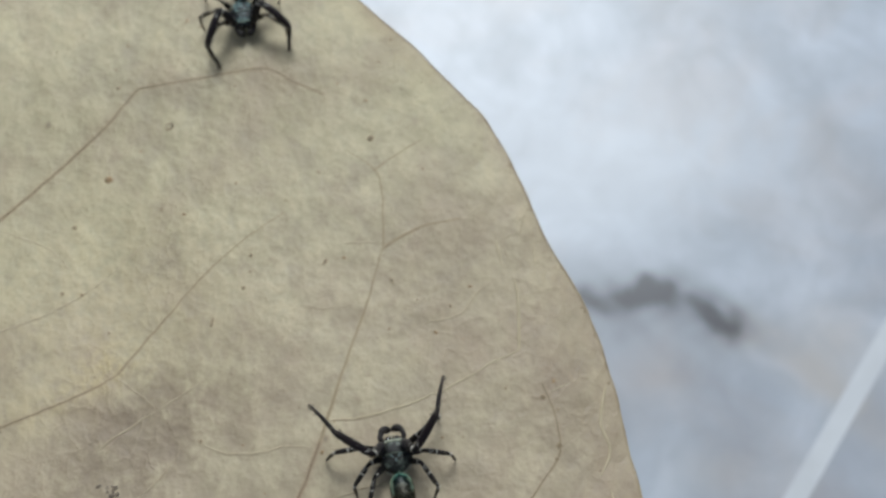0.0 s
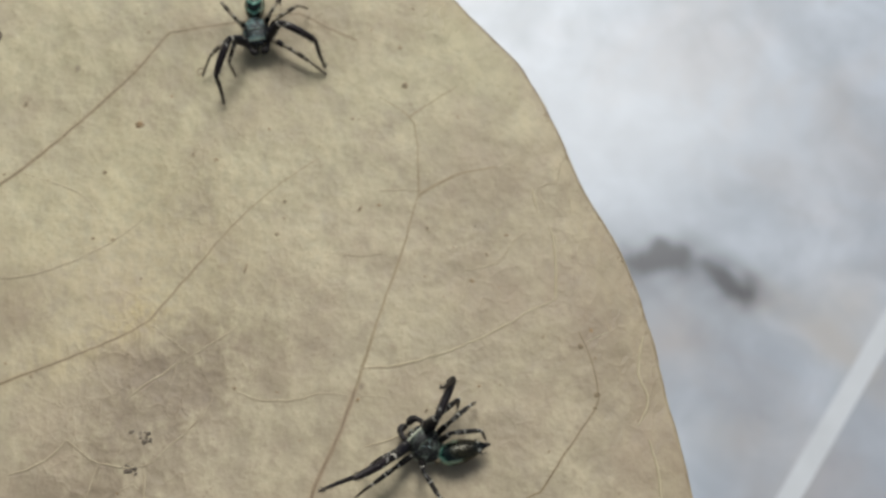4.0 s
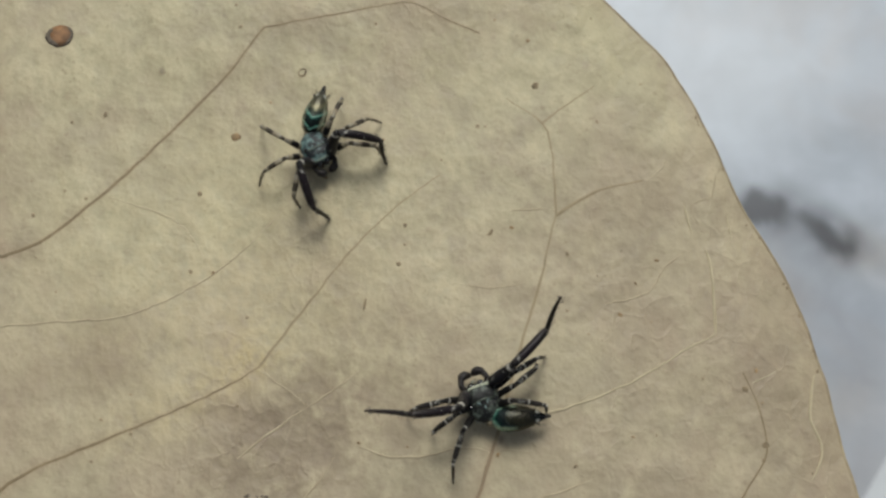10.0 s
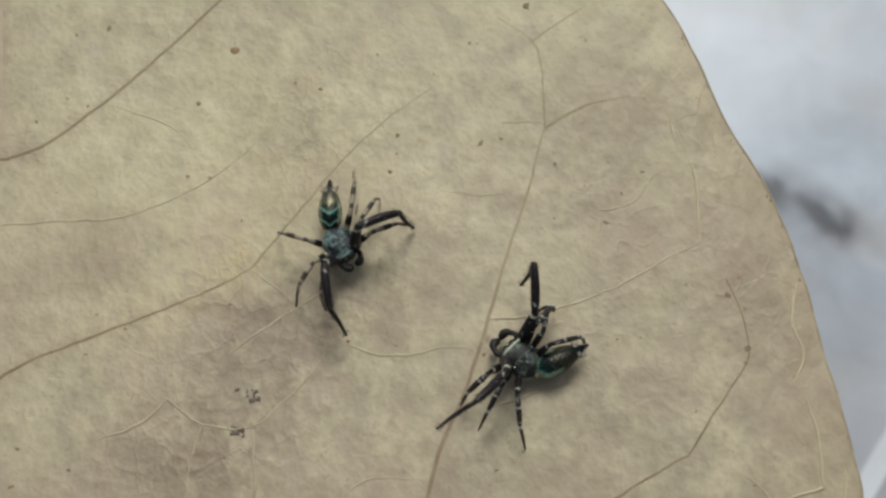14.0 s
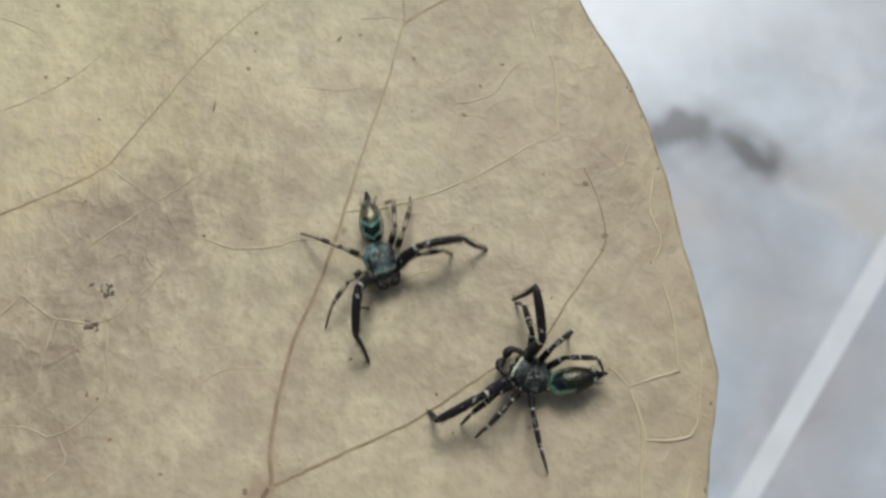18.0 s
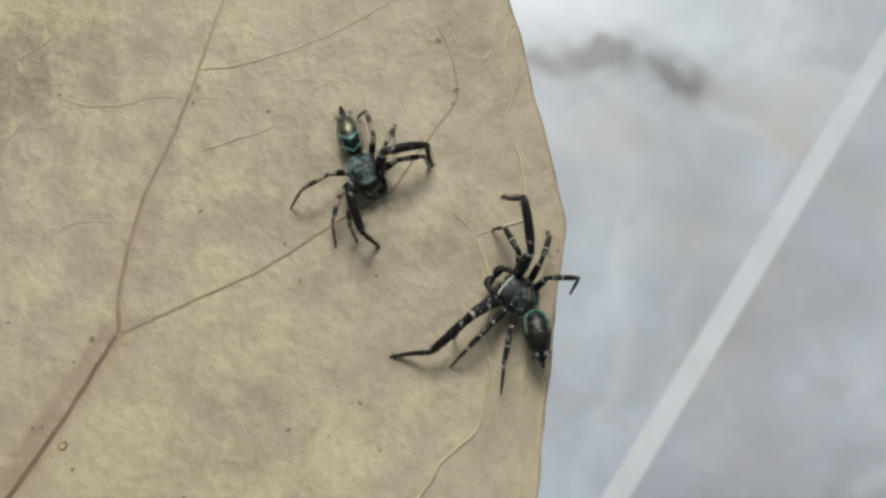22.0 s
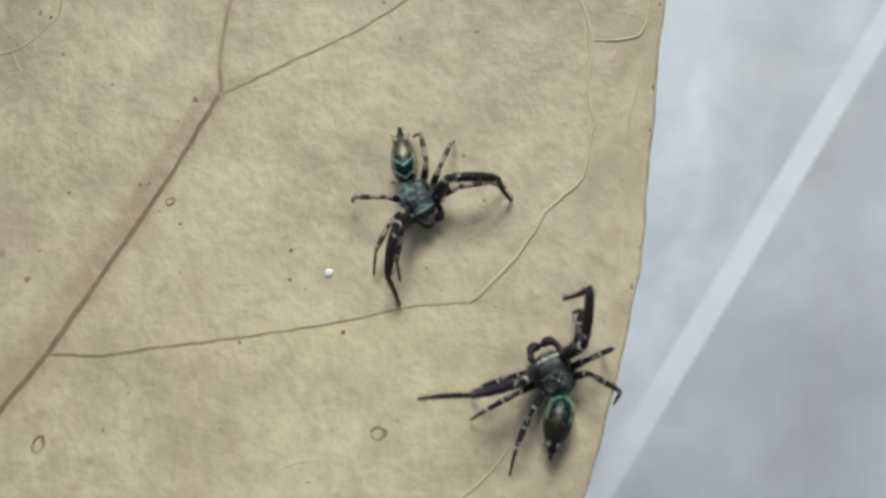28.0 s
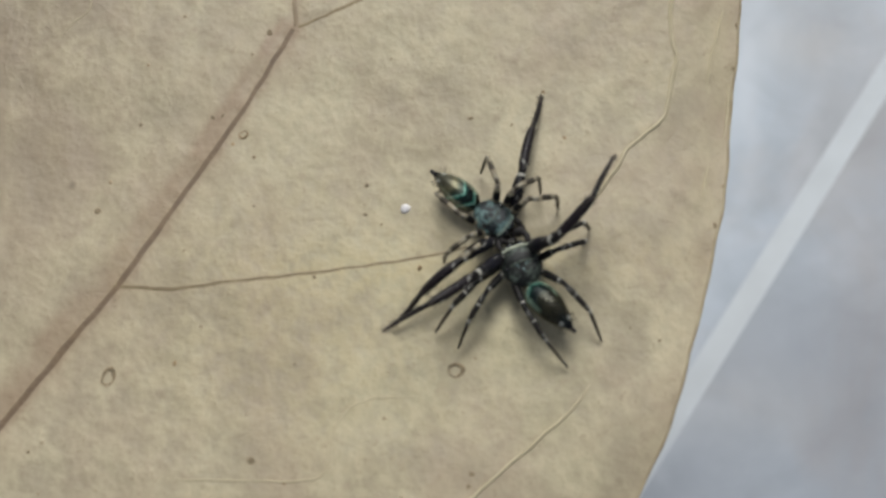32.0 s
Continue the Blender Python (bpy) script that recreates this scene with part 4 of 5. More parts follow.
def bristles(name, length, r, count, reach, material_, parent, seed, start=0.1):
    """Short hairs standing on a limb, one mesh."""
    rng = random.Random(seed)
    bm = bmesh.new()
    for _ in range(count):
        t, a = rng.uniform(start, 1), rng.uniform(0, 2 * math.pi)
        p = Vector((r * math.sin(a), t * length, r * math.cos(a))) * MM
        d = Vector((math.sin(a), rng.uniform(0.4, 1.0), math.cos(a))).normalized() * reach * rng.uniform(0.6, 1.3) * MM
        s = d.cross(Vector((rng.uniform(-1, 1), rng.uniform(-1, 1), rng.uniform(-1, 1)))).normalized() * 0.016 * MM
        w = d.cross(s).normalized() * 0.016 * MM
        b = [bm.verts.new(p + s), bm.verts.new(p - s * 0.5 + w), bm.verts.new(p - s * 0.5 - w)]
        tip = bm.verts.new(p + d)
        for k in range(3):
            bm.faces.new((b[k], b[(k + 1) % 3], tip))
    return tagged(part(name, bm, material_, parent, smooth=False), kind="stuff")


class Spider:
    """Body along +Y, standing on z = 0. Limb pieces are keyed in the spider's own space."""
    REST = 1.25                                    # height of the body's middle
    HIPS = [(0.74, 0.98), (0.92, 0.52), (0.95, 0.02), (0.78, -0.50)]

    def __init__(self, name, label, scale, front, head, stripe, abdomen, mid, hind, palp=1.0, fore=1.0, broad=1.18):
        self.stances, self.scale, self.fore, self.stout = [], scale, fore, palp < 0.8
        self.lifts = [0.0, 32.0], [5.0, 5.0]           # how steeply the abdomen is held, by time
        self.root = tagged(new(name), label, "spider", group="spiders on the leaf")
        k = scale
        # carapace: high flat-fronted head, sloping behind
        bm = bmesh.new()
        bmesh.ops.create_uvsphere(bm, u_segments=28, v_segments=18, radius=1)
        for v in bm.verts:
            x, y, z = v.co
            wide = 1.06 - 0.10 * y - 0.20 * max(0, -y) ** 2 - 0.17 * max(0, y) ** 3
            if y > 0.55:
                y = 0.55 + (y - 0.55) * 0.74
            top = 0.78 + 0.16 * y if z > 0 else 0.62
            if z > 0.4:
                z = 0.4 + (z - 0.4) * 0.72
            z -= 0.16 * math.exp(-((y + 0.12) / 0.13) ** 2) * max(0, z) * (0.5 + 0.5 * abs(x))
            x *= 1 - 0.07 * math.exp(-((y + 0.02) / 0.16) ** 2)
            v.co = Vector((x * wide * 0.98 * broad, y * 1.42, z * top * 0.98)) * k * MM
        self.body = part("carapace", bm, head, self.root)
        self.body.location.z = self.REST * k * MM
        # pale hair band above the eyes
        bm = bmesh.new()
        self.arc(bm, 0.78, 0.51, 0.60 * broad, -60, 60, 0.085 if palp > 0.8 else 0.08, k)
        part("brow_stripe", bm, stripe, self.body)
        bm = bmesh.new()
        self.arc(bm, -0.16, 0.615, 0.50 * broad, -58, 58, 0.04, k)
        part("nape_stripe", bm, M_NAPE, self.body)
        for s in (-1, 1):
            bm = bmesh.new()
            self.streak(bm, s, k)
            part("cheek_stripe", bm, M_STRIPE, self.body).scale.x = broad
            for x, y, z, r, nm in ((0.27, 1.10, 0.16, 0.27, "main_eye"), (0.68, 0.95, 0.22, 0.17, "side_eye"), (0.74, 0.42, 0.46, 0.07, "small_eye"), (0.74, -0.15, 0.42, 0.14, "rear_eye")):
                bm = bmesh.new()
                bmesh.ops.create_uvsphere(bm, u_segments=14, v_segments=10, radius=r * k * MM)
                part(nm, bm, M_EYE, self.body, "glossy black eye").location = (s * x * broad * k * MM, y * k * MM, z * k * MM)
            jaw = joined("jaw", lathe(smooth_profile([(0, 0.12), (0.15, 0.26), (0.6, 0.24), (1, 0.08)]), 0.95 * k), M_JAW, self.body, "dark glossy jaw")
            jaw.matrix_basis = pose(s * 0.24 * k * MM, 0.95 * k * MM, -0.05 * k * MM, -78, 0, 0)
        # short pale streaks behind the eyes
        for x0, y0, x1, y1 in ((-0.34, 0.0, -0.16, -0.24), (0.34, 0.0, 0.16, -0.24), (0.0, -0.34, 0.0, -0.56)):
            bm = bmesh.new()
            rows = []
            for t in np.linspace(0, 1, 6):
                x, y = x0 + (x1 - x0) * t, y0 + (y1 - y0) * t
                z = 0.66 - 0.05 * abs(x) - 0.02 * max(0, -y) + (0.02 if t not in (0, 1) else -0.05)
                rows.append([bm.verts.new(Vector((x * broad + d, y, z + h)) * k * MM) for d, h in ((-0.045, -0.05), (0, 0.01), (0.045, -0.05))])
            for a, b in zip(rows, rows[1:]):
                for q in range(2):
                    bm.faces.new((a[q], a[q + 1], b[q + 1], b[q]))
            part("thorax_streak", bm, M_MINT_HAIR, self.body)
        # waist and abdomen
        girth = 1.1 if palp > 0.8 else 1.0
        self.abdomen = joined("abdomen", lathe(smooth_profile([(a, girth * b) for a, b in ((0, 0.05), (0.04, 0.38), (0.13, 0.66), (0.32, 0.82), (0.54, 0.78), (0.72, 0.60), (0.86, 0.38), (0.95, 0.22), (1, 0.14))], 30), 3.6 * k, 0.86, 22, 0.10), abdomen, self.root)
        pin = joined("spinneret", lathe(smooth_profile([(0, 0.14), (0.5, 0.15), (0.85, 0.11), (1, 0.03)]), 0.5 * k, 1.0, 8), M_PALP, self.abdomen, "dark spinnerets at the tip")
        pin.location = (0, 3.45 * k * MM, 0)
        bristles("abdomen_hairs", 3.5 * k, 0.48 * k, 220, 0.30, M_PALP, self.abdomen, 4, 0.05)
        bm = bmesh.new()
        bmesh.ops.create_uvsphere(bm, u_segments=12, v_segments=8, radius=0.34 * k * MM)
        part("waist", bm, M_WAIST, self.root, "short pale waist").location = (0, -1.38 * k * MM, 1.05 * k * MM)
        # palps: stout, curved inwards before the face
        for s in (-1, 1):
            bm = bmesh.new()
            self.tube(bm, [(0.45, 0.80, -0.15), (0.74, 1.0 + 0.08 * palp, -0.02), (0.62 + 0.26 * palp, 1.0 + 0.42 * palp, 0.02), (0.52 + 0.24 * palp, 1.0 + 0.78 * palp, -0.10)], [0.13, 0.18, 0.19, 0.20], s, k)
            stem = part("palp", bm, M_PALP, self.body, "dark curved feeler beside the jaws")
            bm = bmesh.new()
            self.tube(bm, [(0.54 + 0.24 * palp, 1.0 + 0.70 * palp, -0.08), (0.46 + 0.20 * palp, 1.08 + 0.84 * palp, -0.16), (0.42, 1.14 + 0.88 * palp, -0.26), (0.40 - 0.20 * palp, 1.20 + 0.74 * palp, -0.36), (0.36 - 0.24 * palp, 1.2 + 0.62 * palp, -0.44)], [0.18, 0.27, 0.31, 0.26, 0.10], s, k)
            part("palp_tip", bm, M_PALP, stem)
        # hairs: pale round the margin and on the face, dark on the back
        for nm, count, mat, up in (("pale_hairs", 320, M_STRIPE, False), ("dark_hairs", 160, M_PALP, True)):
            rng = random.Random(count)
            bm = bmesh.new()
            for _ in range(count):
                a = rng.uniform(0, 2 * math.pi)
                h = rng.uniform(0.25, 0.9) if up else rng.uniform(-0.45, 0.0)
                c = math.sqrt(max(0.05, 1 - h * h))
                p = Vector((math.cos(a) * c * broad, math.sin(a) * c * 1.38, h * 0.75)) * k
                d = Vector((math.cos(a) * c, math.sin(a) * c + (0.9 if up else 0.2), h + rng.uniform(-0.2, 0.5))).normalized() * rng.uniform(0.12, 0.30)
                q = d.cross(Vector((0.3, 0.5, 0.8))).normalized() * (0.012 if up else 0.022)
                r = d.cross(q).normalized() * q.length
                base = [bm.verts.new((p + q) * MM), bm.verts.new((p - q * 0.5 + r) * MM), bm.verts.new((p - q * 0.5 - r) * MM)]
                end = bm.verts.new((p + d) * MM)
                for t in range(3):
                    bm.faces.new((base[t], base[(t + 1) % 3], end))
            tagged(part(nm, bm, mat, self.body, smooth=False), kind="stuff")
        # legs: three pieces each
        self.legs = []
        for s in (-1, 1):
            for j in range(4):
                mats = (front, M_SHIN, M_CLAW) if j == 0 else (mid if j < 3 else hind)
                sizes = self.lengths(j)
                widths = ([(0, 0.17), (0.2, 0.34), (0.5, 0.41), (0.8, 0.34), (0.93, 0.27), (1, 0.24)], [(0, 0.23), (0.3, 0.31), (0.75, 0.29), (0.93, 0.24), (1, 0.18)], [(0, 0.17), (0.55, 0.15), (1, 0.08)])
                thin = (1.06 if self.stout else 1.0) if j == 0 else 0.66 if j == 1 else 0.6
                pieces = []
                for nm, L, prof, mat in zip(("thigh", "shin", "foot"), sizes, widths, mats):
                    prof = [(a, b * thin * (1 if j == 0 or nm != "foot" else 1.15) * k) for a, b in prof]
                    ob = joined(("front_" if j == 0 else "") + nm, lathe(smooth_profile(prof, 18), L * k, 1, 12, *self.bows(j, nm, s)), mat, self.root)
                    bristles("leg_hairs", L * k, prof[1][1] * 0.85, 90 if j == 0 else 20, 0.20 if j == 0 else 0.15, M_PALP, ob, j * 7 + len(nm))
                    pieces.append(ob)
                self.legs.append((s, j, pieces))

    def lengths(self, j):
        return [(3.1 * self.fore, 3.3 * self.fore, 3.0 * self.fore), (2.1, 1.95, 2.0), (2.05, 1.9, 2.1), (2.2, 2.1, 2.4)][j]

    def bows(self, j, name, s):
        """How far each piece of a limb is bowed: upwards, and outwards for the stout front legs."""
        if j:
            return (0.10 if name == "thigh" else 0.05, 0.0, 0.0)
        return {"thigh": (0.14, 0.0, s * 0.10), "shin": (0.10, 0.0, s * 0.06), "foot": (-0.10, 0.0, -s * 0.08)}[name]

    def tube(self, bm, path, radii, s, k):
        """A bent round limb through a few points, closed at its ends."""
        pts = [Vector((s * x, y, z)) for x, y, z in path]
        fine, wide = [], []
        for j in range(len(pts) - 1):
            a, b, c, d = pts[max(j - 1, 0)], pts[j], pts[j + 1], pts[min(j + 2, len(pts) - 1)]
            for q in range(4):
                t = q / 4
                fine.append(0.5 * (2 * b + (c - a) * t + (2 * a - 5 * b + 4 * c - d) * t * t + (3 * b - 3 * c + d - a) * t ** 3))
                wide.append(radii[j] * (1 - t) + radii[j + 1] * t)
        fine.append(pts[-1])
        wide.append(radii[-1])
        rings = []
        for j, p in enumerate(fine):
            q = (fine[min(j + 1, len(fine) - 1)] - fine[max(j - 1, 0)]).to_track_quat("Z", "Y")
            rings.append([bm.verts.new((p + q @ Vector((math.cos(t) * wide[j], math.sin(t) * wide[j], 0))) * k * MM) for t in np.linspace(0, 2 * math.pi, 10, endpoint=False)])
        for a, b in zip(rings, rings[1:]):
            for t in range(10):
                bm.faces.new((a[t], a[(t + 1) % 10], b[(t + 1) % 10], b[t]))
        bm.faces.new(rings[0][::-1])
        bm.faces.new(rings[-1])

    def arc(self, bm, y, z, wide, a0, a1, thick, k):
        """A band lying across the head."""
        rows = []
        for t in np.linspace(a0, a1, 18):
            a = radians(t)
            p = Vector((wide * 1.45 * math.sin(a), y + 0.22 * math.cos(a), z - 0.30 * (1 - math.cos(a)) + 0.03))
            rows.append([bm.verts.new((p + Vector((0, d * thick, h))) * k * MM) for d, h in ((-1.2, -0.10), (-0.7, 0.07), (0.5, 0.05), (1.2, -0.16))])
        for a, b in zip(rows, rows[1:]):
            for q in range(3):
                bm.faces.new((a[q], a[q + 1], b[q + 1], b[q]))

    def streak(self, bm, s, k):
        """A pale line down the side of the carapace."""
        rows = []
        for t in np.linspace(0, 1, 14):
            y = 0.75 - 1.75 * t
            x = 0.97 - 0.28 * (t - 0.35) ** 2 * 2.2
            rows.append([bm.verts.new(Vector((s * (x + dx), y, -0.14 + h)) * k * MM) for dx, h in ((-0.03, 0.16), (0.06, 0.06), (0.04, -0.08))])
        for a, b in zip(rows, rows[1:]):
            for q in range(2):
                bm.faces.new((a[q], a[q + 1], b[q + 1], b[q]))

    def stance(self, t, x, y, heading, tail, *points):
        """Where it stands at t: body, heading, the abdomen's swing, eight foot places, and the outer knees of raised front legs."""
        feet = [Vector((*p, 0.0)[:3]) for p in points[:8]]
        knees = (*points[8:], None, None)[:2]
        self.stances.append((t, Vector((x, y)), heading, tail, feet, knees))

    def again(self, t, like, x, y):
        """The stance of another time, carried to x, y."""
        _, body, heading, tail, feet, knees = next(r for r in self.stances if r[0] == like)
        d = Vector((x, y)) - body
        d3 = Vector((*d, 0.0))
        self.stances.append((t, body + d, heading, tail, [p + d3 for p in feet], tuple(q and (q[0] + d.x, q[1] + d.y, q[2]) for q in knees)))

    def at(self, t):
        """Body and feet at any time: it waits, then moves quickly; each foot steps in its own turn."""
        rows = self.stances
        k = max(0, min(len(rows) - 2, sum(r[0] <= t for r in rows) - 1))
        a, b = rows[k], rows[k + 1]
        u = min(1, max(0, (t - a[0]) / (b[0] - a[0])))
        s = min(1, max(0, (u - 0.12) / 0.76))
        s = s * s * (3 - 2 * s)
        turn = (b[2] - a[2] + 180) % 360 - 180
        swing = (b[3] - a[3] + 180) % 360 - 180
        feet = []
        for j in range(8):
            start = 0.05 * (j % 4) + (0.12 if (j % 4 + j // 4) % 2 else 0.0)
            w = min(1, max(0, (u - start) / 0.72))
            w = w * w * (3 - 2 * w)
            p = a[4][j].lerp(b[4][j], w)
            feet.append((p.x, p.y, p.z + 0.9 * math.sin(math.pi * w) * min(1, (b[4][j] - a[4][j]).length / 3)))
        knees = []
        for j in range(2):
            ka, kb = a[5][j], b[5][j]
            knees.append((ka, kb, s))
        return a[1].lerp(b[1], s), a[2] + turn * s, a[3] + swing * s, feet, knees

    def limb(self, hip, tip, sizes, bulge, share):
        """Joints of a three-piece limb that arches towards bulge and ends at tip."""
        reach = (tip - hip).length
        reach = min(max(reach, 0.2 * sum(sizes)), 0.985 * sum(sizes))

        def chain(bend):
            p, a, out = Vector((0, 0)), 0.0, [Vector((0, 0))]
            for L, turn in zip(sizes, (0, bend * (1 - share) * 2, bend * share * 2)):
                a -= turn
                p = p + Vector((math.cos(a), math.sin(a))) * L
                out.append(p)
            return out
        lo, hi = 0.0, 1.45
        for _ in range(26):
            mid = (lo + hi) / 2
            lo, hi = (mid, hi) if chain(mid)[-1].length > reach else (lo, mid)
        pts = chain(lo)
        ang = math.atan2(pts[-1].y, pts[-1].x)
        ex = (tip - hip).normalized()
        ez = (bulge - ex * bulge.dot(ex)).normalized()
        out = []
        for p in pts:
            r = Vector((p.x * math.cos(-ang) - p.y * math.sin(-ang), p.x * math.sin(-ang) + p.y * math.cos(-ang)))
            out.append(hip + ex * r.x + ez * r.y)
        return out

    def bent(self, hip, knee, tip, sizes, bulge):
        """Joints of a raised front leg whose outer knee is known."""
        d = knee - hip
        r = min(d.length, 0.985 * (sizes[0] + sizes[1]))
        ex = d.normalized()
        knee = hip + ex * r
        along = (r * r + sizes[0] ** 2 - sizes[1] ** 2) / (2 * r)
        up = math.sqrt(max(0.0, sizes[0] ** 2 - along ** 2))
        ez = (bulge - ex * bulge.dot(ex)).normalized()
        return [hip, hip + ex * along + ez * up, knee, knee + (tip - knee).normalized() * sizes[2]]

    def rows(self):
        """Poses of the body and of every moving piece."""
        self.stances.sort(key=lambda r: r[0])
        times = sorted({0.0, 32.0, *(r[0] for r in self.stances), *(i * 0.125 for i in range(257))})
        k = self.scale
        paths = {self.root: [], self.abdomen: []}
        for _, _, pieces in self.legs:
            for ob in pieces:
                paths[ob] = []
        for t in times:
            where, heading, tail, feet, knees = self.at(t)
            m = pose(where.x * MM, where.y * MM, LEAF_Z * MM + 0.0001, 0, 0, heading - 90)
            paths[self.root].append((t, m))
            inv = m.inverted()
            # the swing is told from the body's middle, the joint lies behind it
            far = Vector((0, -4.7 * k, 0))
            far.rotate(Euler((0, 0, radians(tail))))
            d = far - Vector((0, -1.25 * k, 0))
            swing = math.degrees(math.atan2(d.y, d.x)) - 90
            paths[self.abdomen].append((t, pose(0, -1.25 * k * MM, 1.12 * k * MM, float(np.interp(t, *self.lifts)), 0, swing)))
            for n, (s, j, pieces) in enumerate(self.legs):
                foot = feet[self.order(s, j)]
                tip = inv @ Vector((foot[0] * MM, foot[1] * MM, (LEAF_Z + foot[2] + 0.12) * MM)) / MM
                hip = Vector((s * self.HIPS[j][0] * k, self.HIPS[j][1] * k, (0.92 if j == 0 else 0.85) * k))
                sizes = [L * k for L in self.lengths(j)]
                bulge = Vector((s * 0.28, -0.2, 1.0)) if j == 0 else Vector((s * 0.35, 0.1 if j < 2 else -0.1, 1.0))
                if j == 0 and foot[2] > 1.0:           # a raised leg bows outwards
                    bulge = Vector((s * 0.3, -0.35, 0.9))
                joints = self.limb(hip, tip, sizes, bulge, 0.4 if j == 0 else 0.5)
                if j == 0 and any(q for pair in knees for q in pair[:2]):
                    ka, kb, w = knees[0 if self.order(s, j) == 0 else 1]
                    ends = [joints if q is None else self.bent(hip, inv @ Vector((q[0] * MM, q[1] * MM, (LEAF_Z + q[2]) * MM)) / MM, tip, sizes, Vector((s * 0.5, 0.0, 1.0))) for q in (ka, kb)]
                    joints = [p.lerp(q, w) for p, q in zip(*ends)]
                for a, b, ob in zip(joints, joints[1:], pieces):
                    q = (b - a).to_track_quat("Y", "Z")
                    paths[ob].append((t, Matrix.Translation(a * MM) @ q.to_matrix().to_4x4()))
        return paths

    def order(self, s, j):
        return (0 if s == self.first else 4) + j


resident = Spider("jumping_spider", "jumping spider with blue-grey head and green banded abdomen on leaf", 0.93,
                  M_FEMUR, M_HEAD_BLUE, M_BROW, M_BACK_A, (M_PALE_A, M_PALE_B, M_PALE_C), (M_PALE_A, M_PALE_B, M_PALE_C), 0.7, 1.0, 1.12)
resident.first = 1         # its first four foot places are those of its right side
challenger = Spider("jumping_spider", "black jumping spider with white-ringed legs and raised forelegs on leaf", 1.0,
                    M_FEMUR, M_HEAD_BLACK, M_STRIPE_GREEN, M_BACK_B, (M_THIN_A, M_THIN_B, M_THIN_C), (M_THIN_A, M_THIN_B, M_THIN_C))
challenger.first = -1
challenger.lifts = [0.0, 19.25, 20.0, 20.75, 32.0], [5.0, 5.0, 62.0, 5.0, 5.0]


# ---- what moves ----
def motions():
    resident.stance(0.0, -11.8, 32.8, -80, -3, (-13.6, 28.6), (-14.5, 29.5), (-15.1, 31.9), (-15.1, 34.7), (-8.3, 30.1), (-8.1, 31), (-9, 34.4), (-10.2, 34.8))
    resident.stance(1.0, -12.8, 32, -81, -12, (-15.8, 27.5), (-16.6, 29.2), (-16.6, 31.7), (-15.1, 34.2), (-7.6, 30.9), (-7.8, 32.3), (-10.8, 35.3), (-11.4, 35.9))
    resident.stance(2.0, -16.1, 29.1, -81, -8, (-17.6, 24.6), (-18.3, 26), (-20.2, 27.2), (-20.1, 30.2), (-11.3, 27.1), (-11.4, 28), (-12.5, 30.4), (-14, 32.4))
    resident.stance(5.0, -13.4, 26.4, -79, -8, (-15.5, 21), (-15, 22.7), (-17.4, 23.2), (-16.5, 28.1), (-7.7, 23.9), (-7.4, 23.5), (-9.8, 28.6), (-11.7, 29.4))
    resident.stance(6.0, -7.5, 27.4, -85, -18, (-9.9, 22.7), (-10.7, 23.3), (-11.6, 25.3), (-12.1, 28.3), (-3.2, 25.6), (-4, 26.9), (-4.4, 28.8), (-6.2, 30.8))
    resident.stance(7.0, -8.3, 28.4, -79, -13, (-10.8, 23.3), (-12.3, 26), (-12, 28.4), (-11.3, 29.8), (-3.3, 26.8), (-3.9, 28), (-5.7, 31.4), (-6.8, 31.7))
    resident.stance(8.0, -10.9, 21.8, -69, -19, (-12, 16.6), (-12.7, 18.4), (-14.1, 18.3), (-15.1, 23.3), (-5.7, 22.6), (-6.1, 23.4), (-8, 24.9), (-9.2, 24.6))
    resident.stance(9.0, -12.2, 21.9, -65, -35, (-12.5, 16.9), (-13.6, 17.3), (-16.4, 19.6), (-15.4, 23.6), (-6.9, 20.4), (-7.4, 20.9), (-8.4, 24.7), (-10.5, 26))
    resident.stance(10.0, -16.5, 17.2, -63, -34, (-15.8, 12.9), (-17.7, 13.4), (-20.5, 15), (-20.4, 19.3), (-11.8, 16.4), (-12.1, 17), (-12.1, 19.4), (-14.9, 20.8))
    resident.stance(11.0, -14.3, 11, -75, -34, (-18.6, 7.1), (-17.5, 8.8), (-20, 11.3), (-18.7, 14.7), (-8.6, 10.2), (-9.8, 10.2), (-11.5, 14.4), (-12.5, 15.6))
    resident.stance(12.0, -16.9, 7.5, -60, -29, (-17.3, 2.7), (-18.3, 3.5), (-20.8, 4.3), (-21.2, 8.5), (-12.3, 6.9), (-11.8, 8), (-13, 9.9), (-15.2, 11.9))
    resident.stance(13.0, -14.1, 3.9, -55, -25, (-13.9, -1.5), (-15, -0.5), (-17.1, 0), (-18.3, 4.8), (-9.2, 5.4), (-9.6, 5.8), (-11.4, 7.2), (-13.3, 9.4))
    resident.stance(16.0, -6.5, 3.2, -59, -21, (-5.8, -1.6), (-7.2, -0.9), (-8.6, -1.3), (-11, 1.4), (-2.5, 2.8), (-2.3, 3), (-3.8, 5.7), (-6.2, 6.3))
    resident.stance(17.0, -2.35, -3.03, -56, -23, (-1.95, -10.03), (-2.65, -8.13), (-5.25, -6.53), (-7.45, -2.63), (3.85, -0.23), (1.65, -1.33), (0.45, 0.47), (-2.75, 1.77))
    resident.stance(18.0, -2.1, -5, -71, -8, (-3, -11.5), (-3, -7.9), (-5.8, -9.2), (-7.4, -2.7), (4.9, -4.1), (2.6, -4.4), (-0.1, -0.3), (-1.8, -0.7))
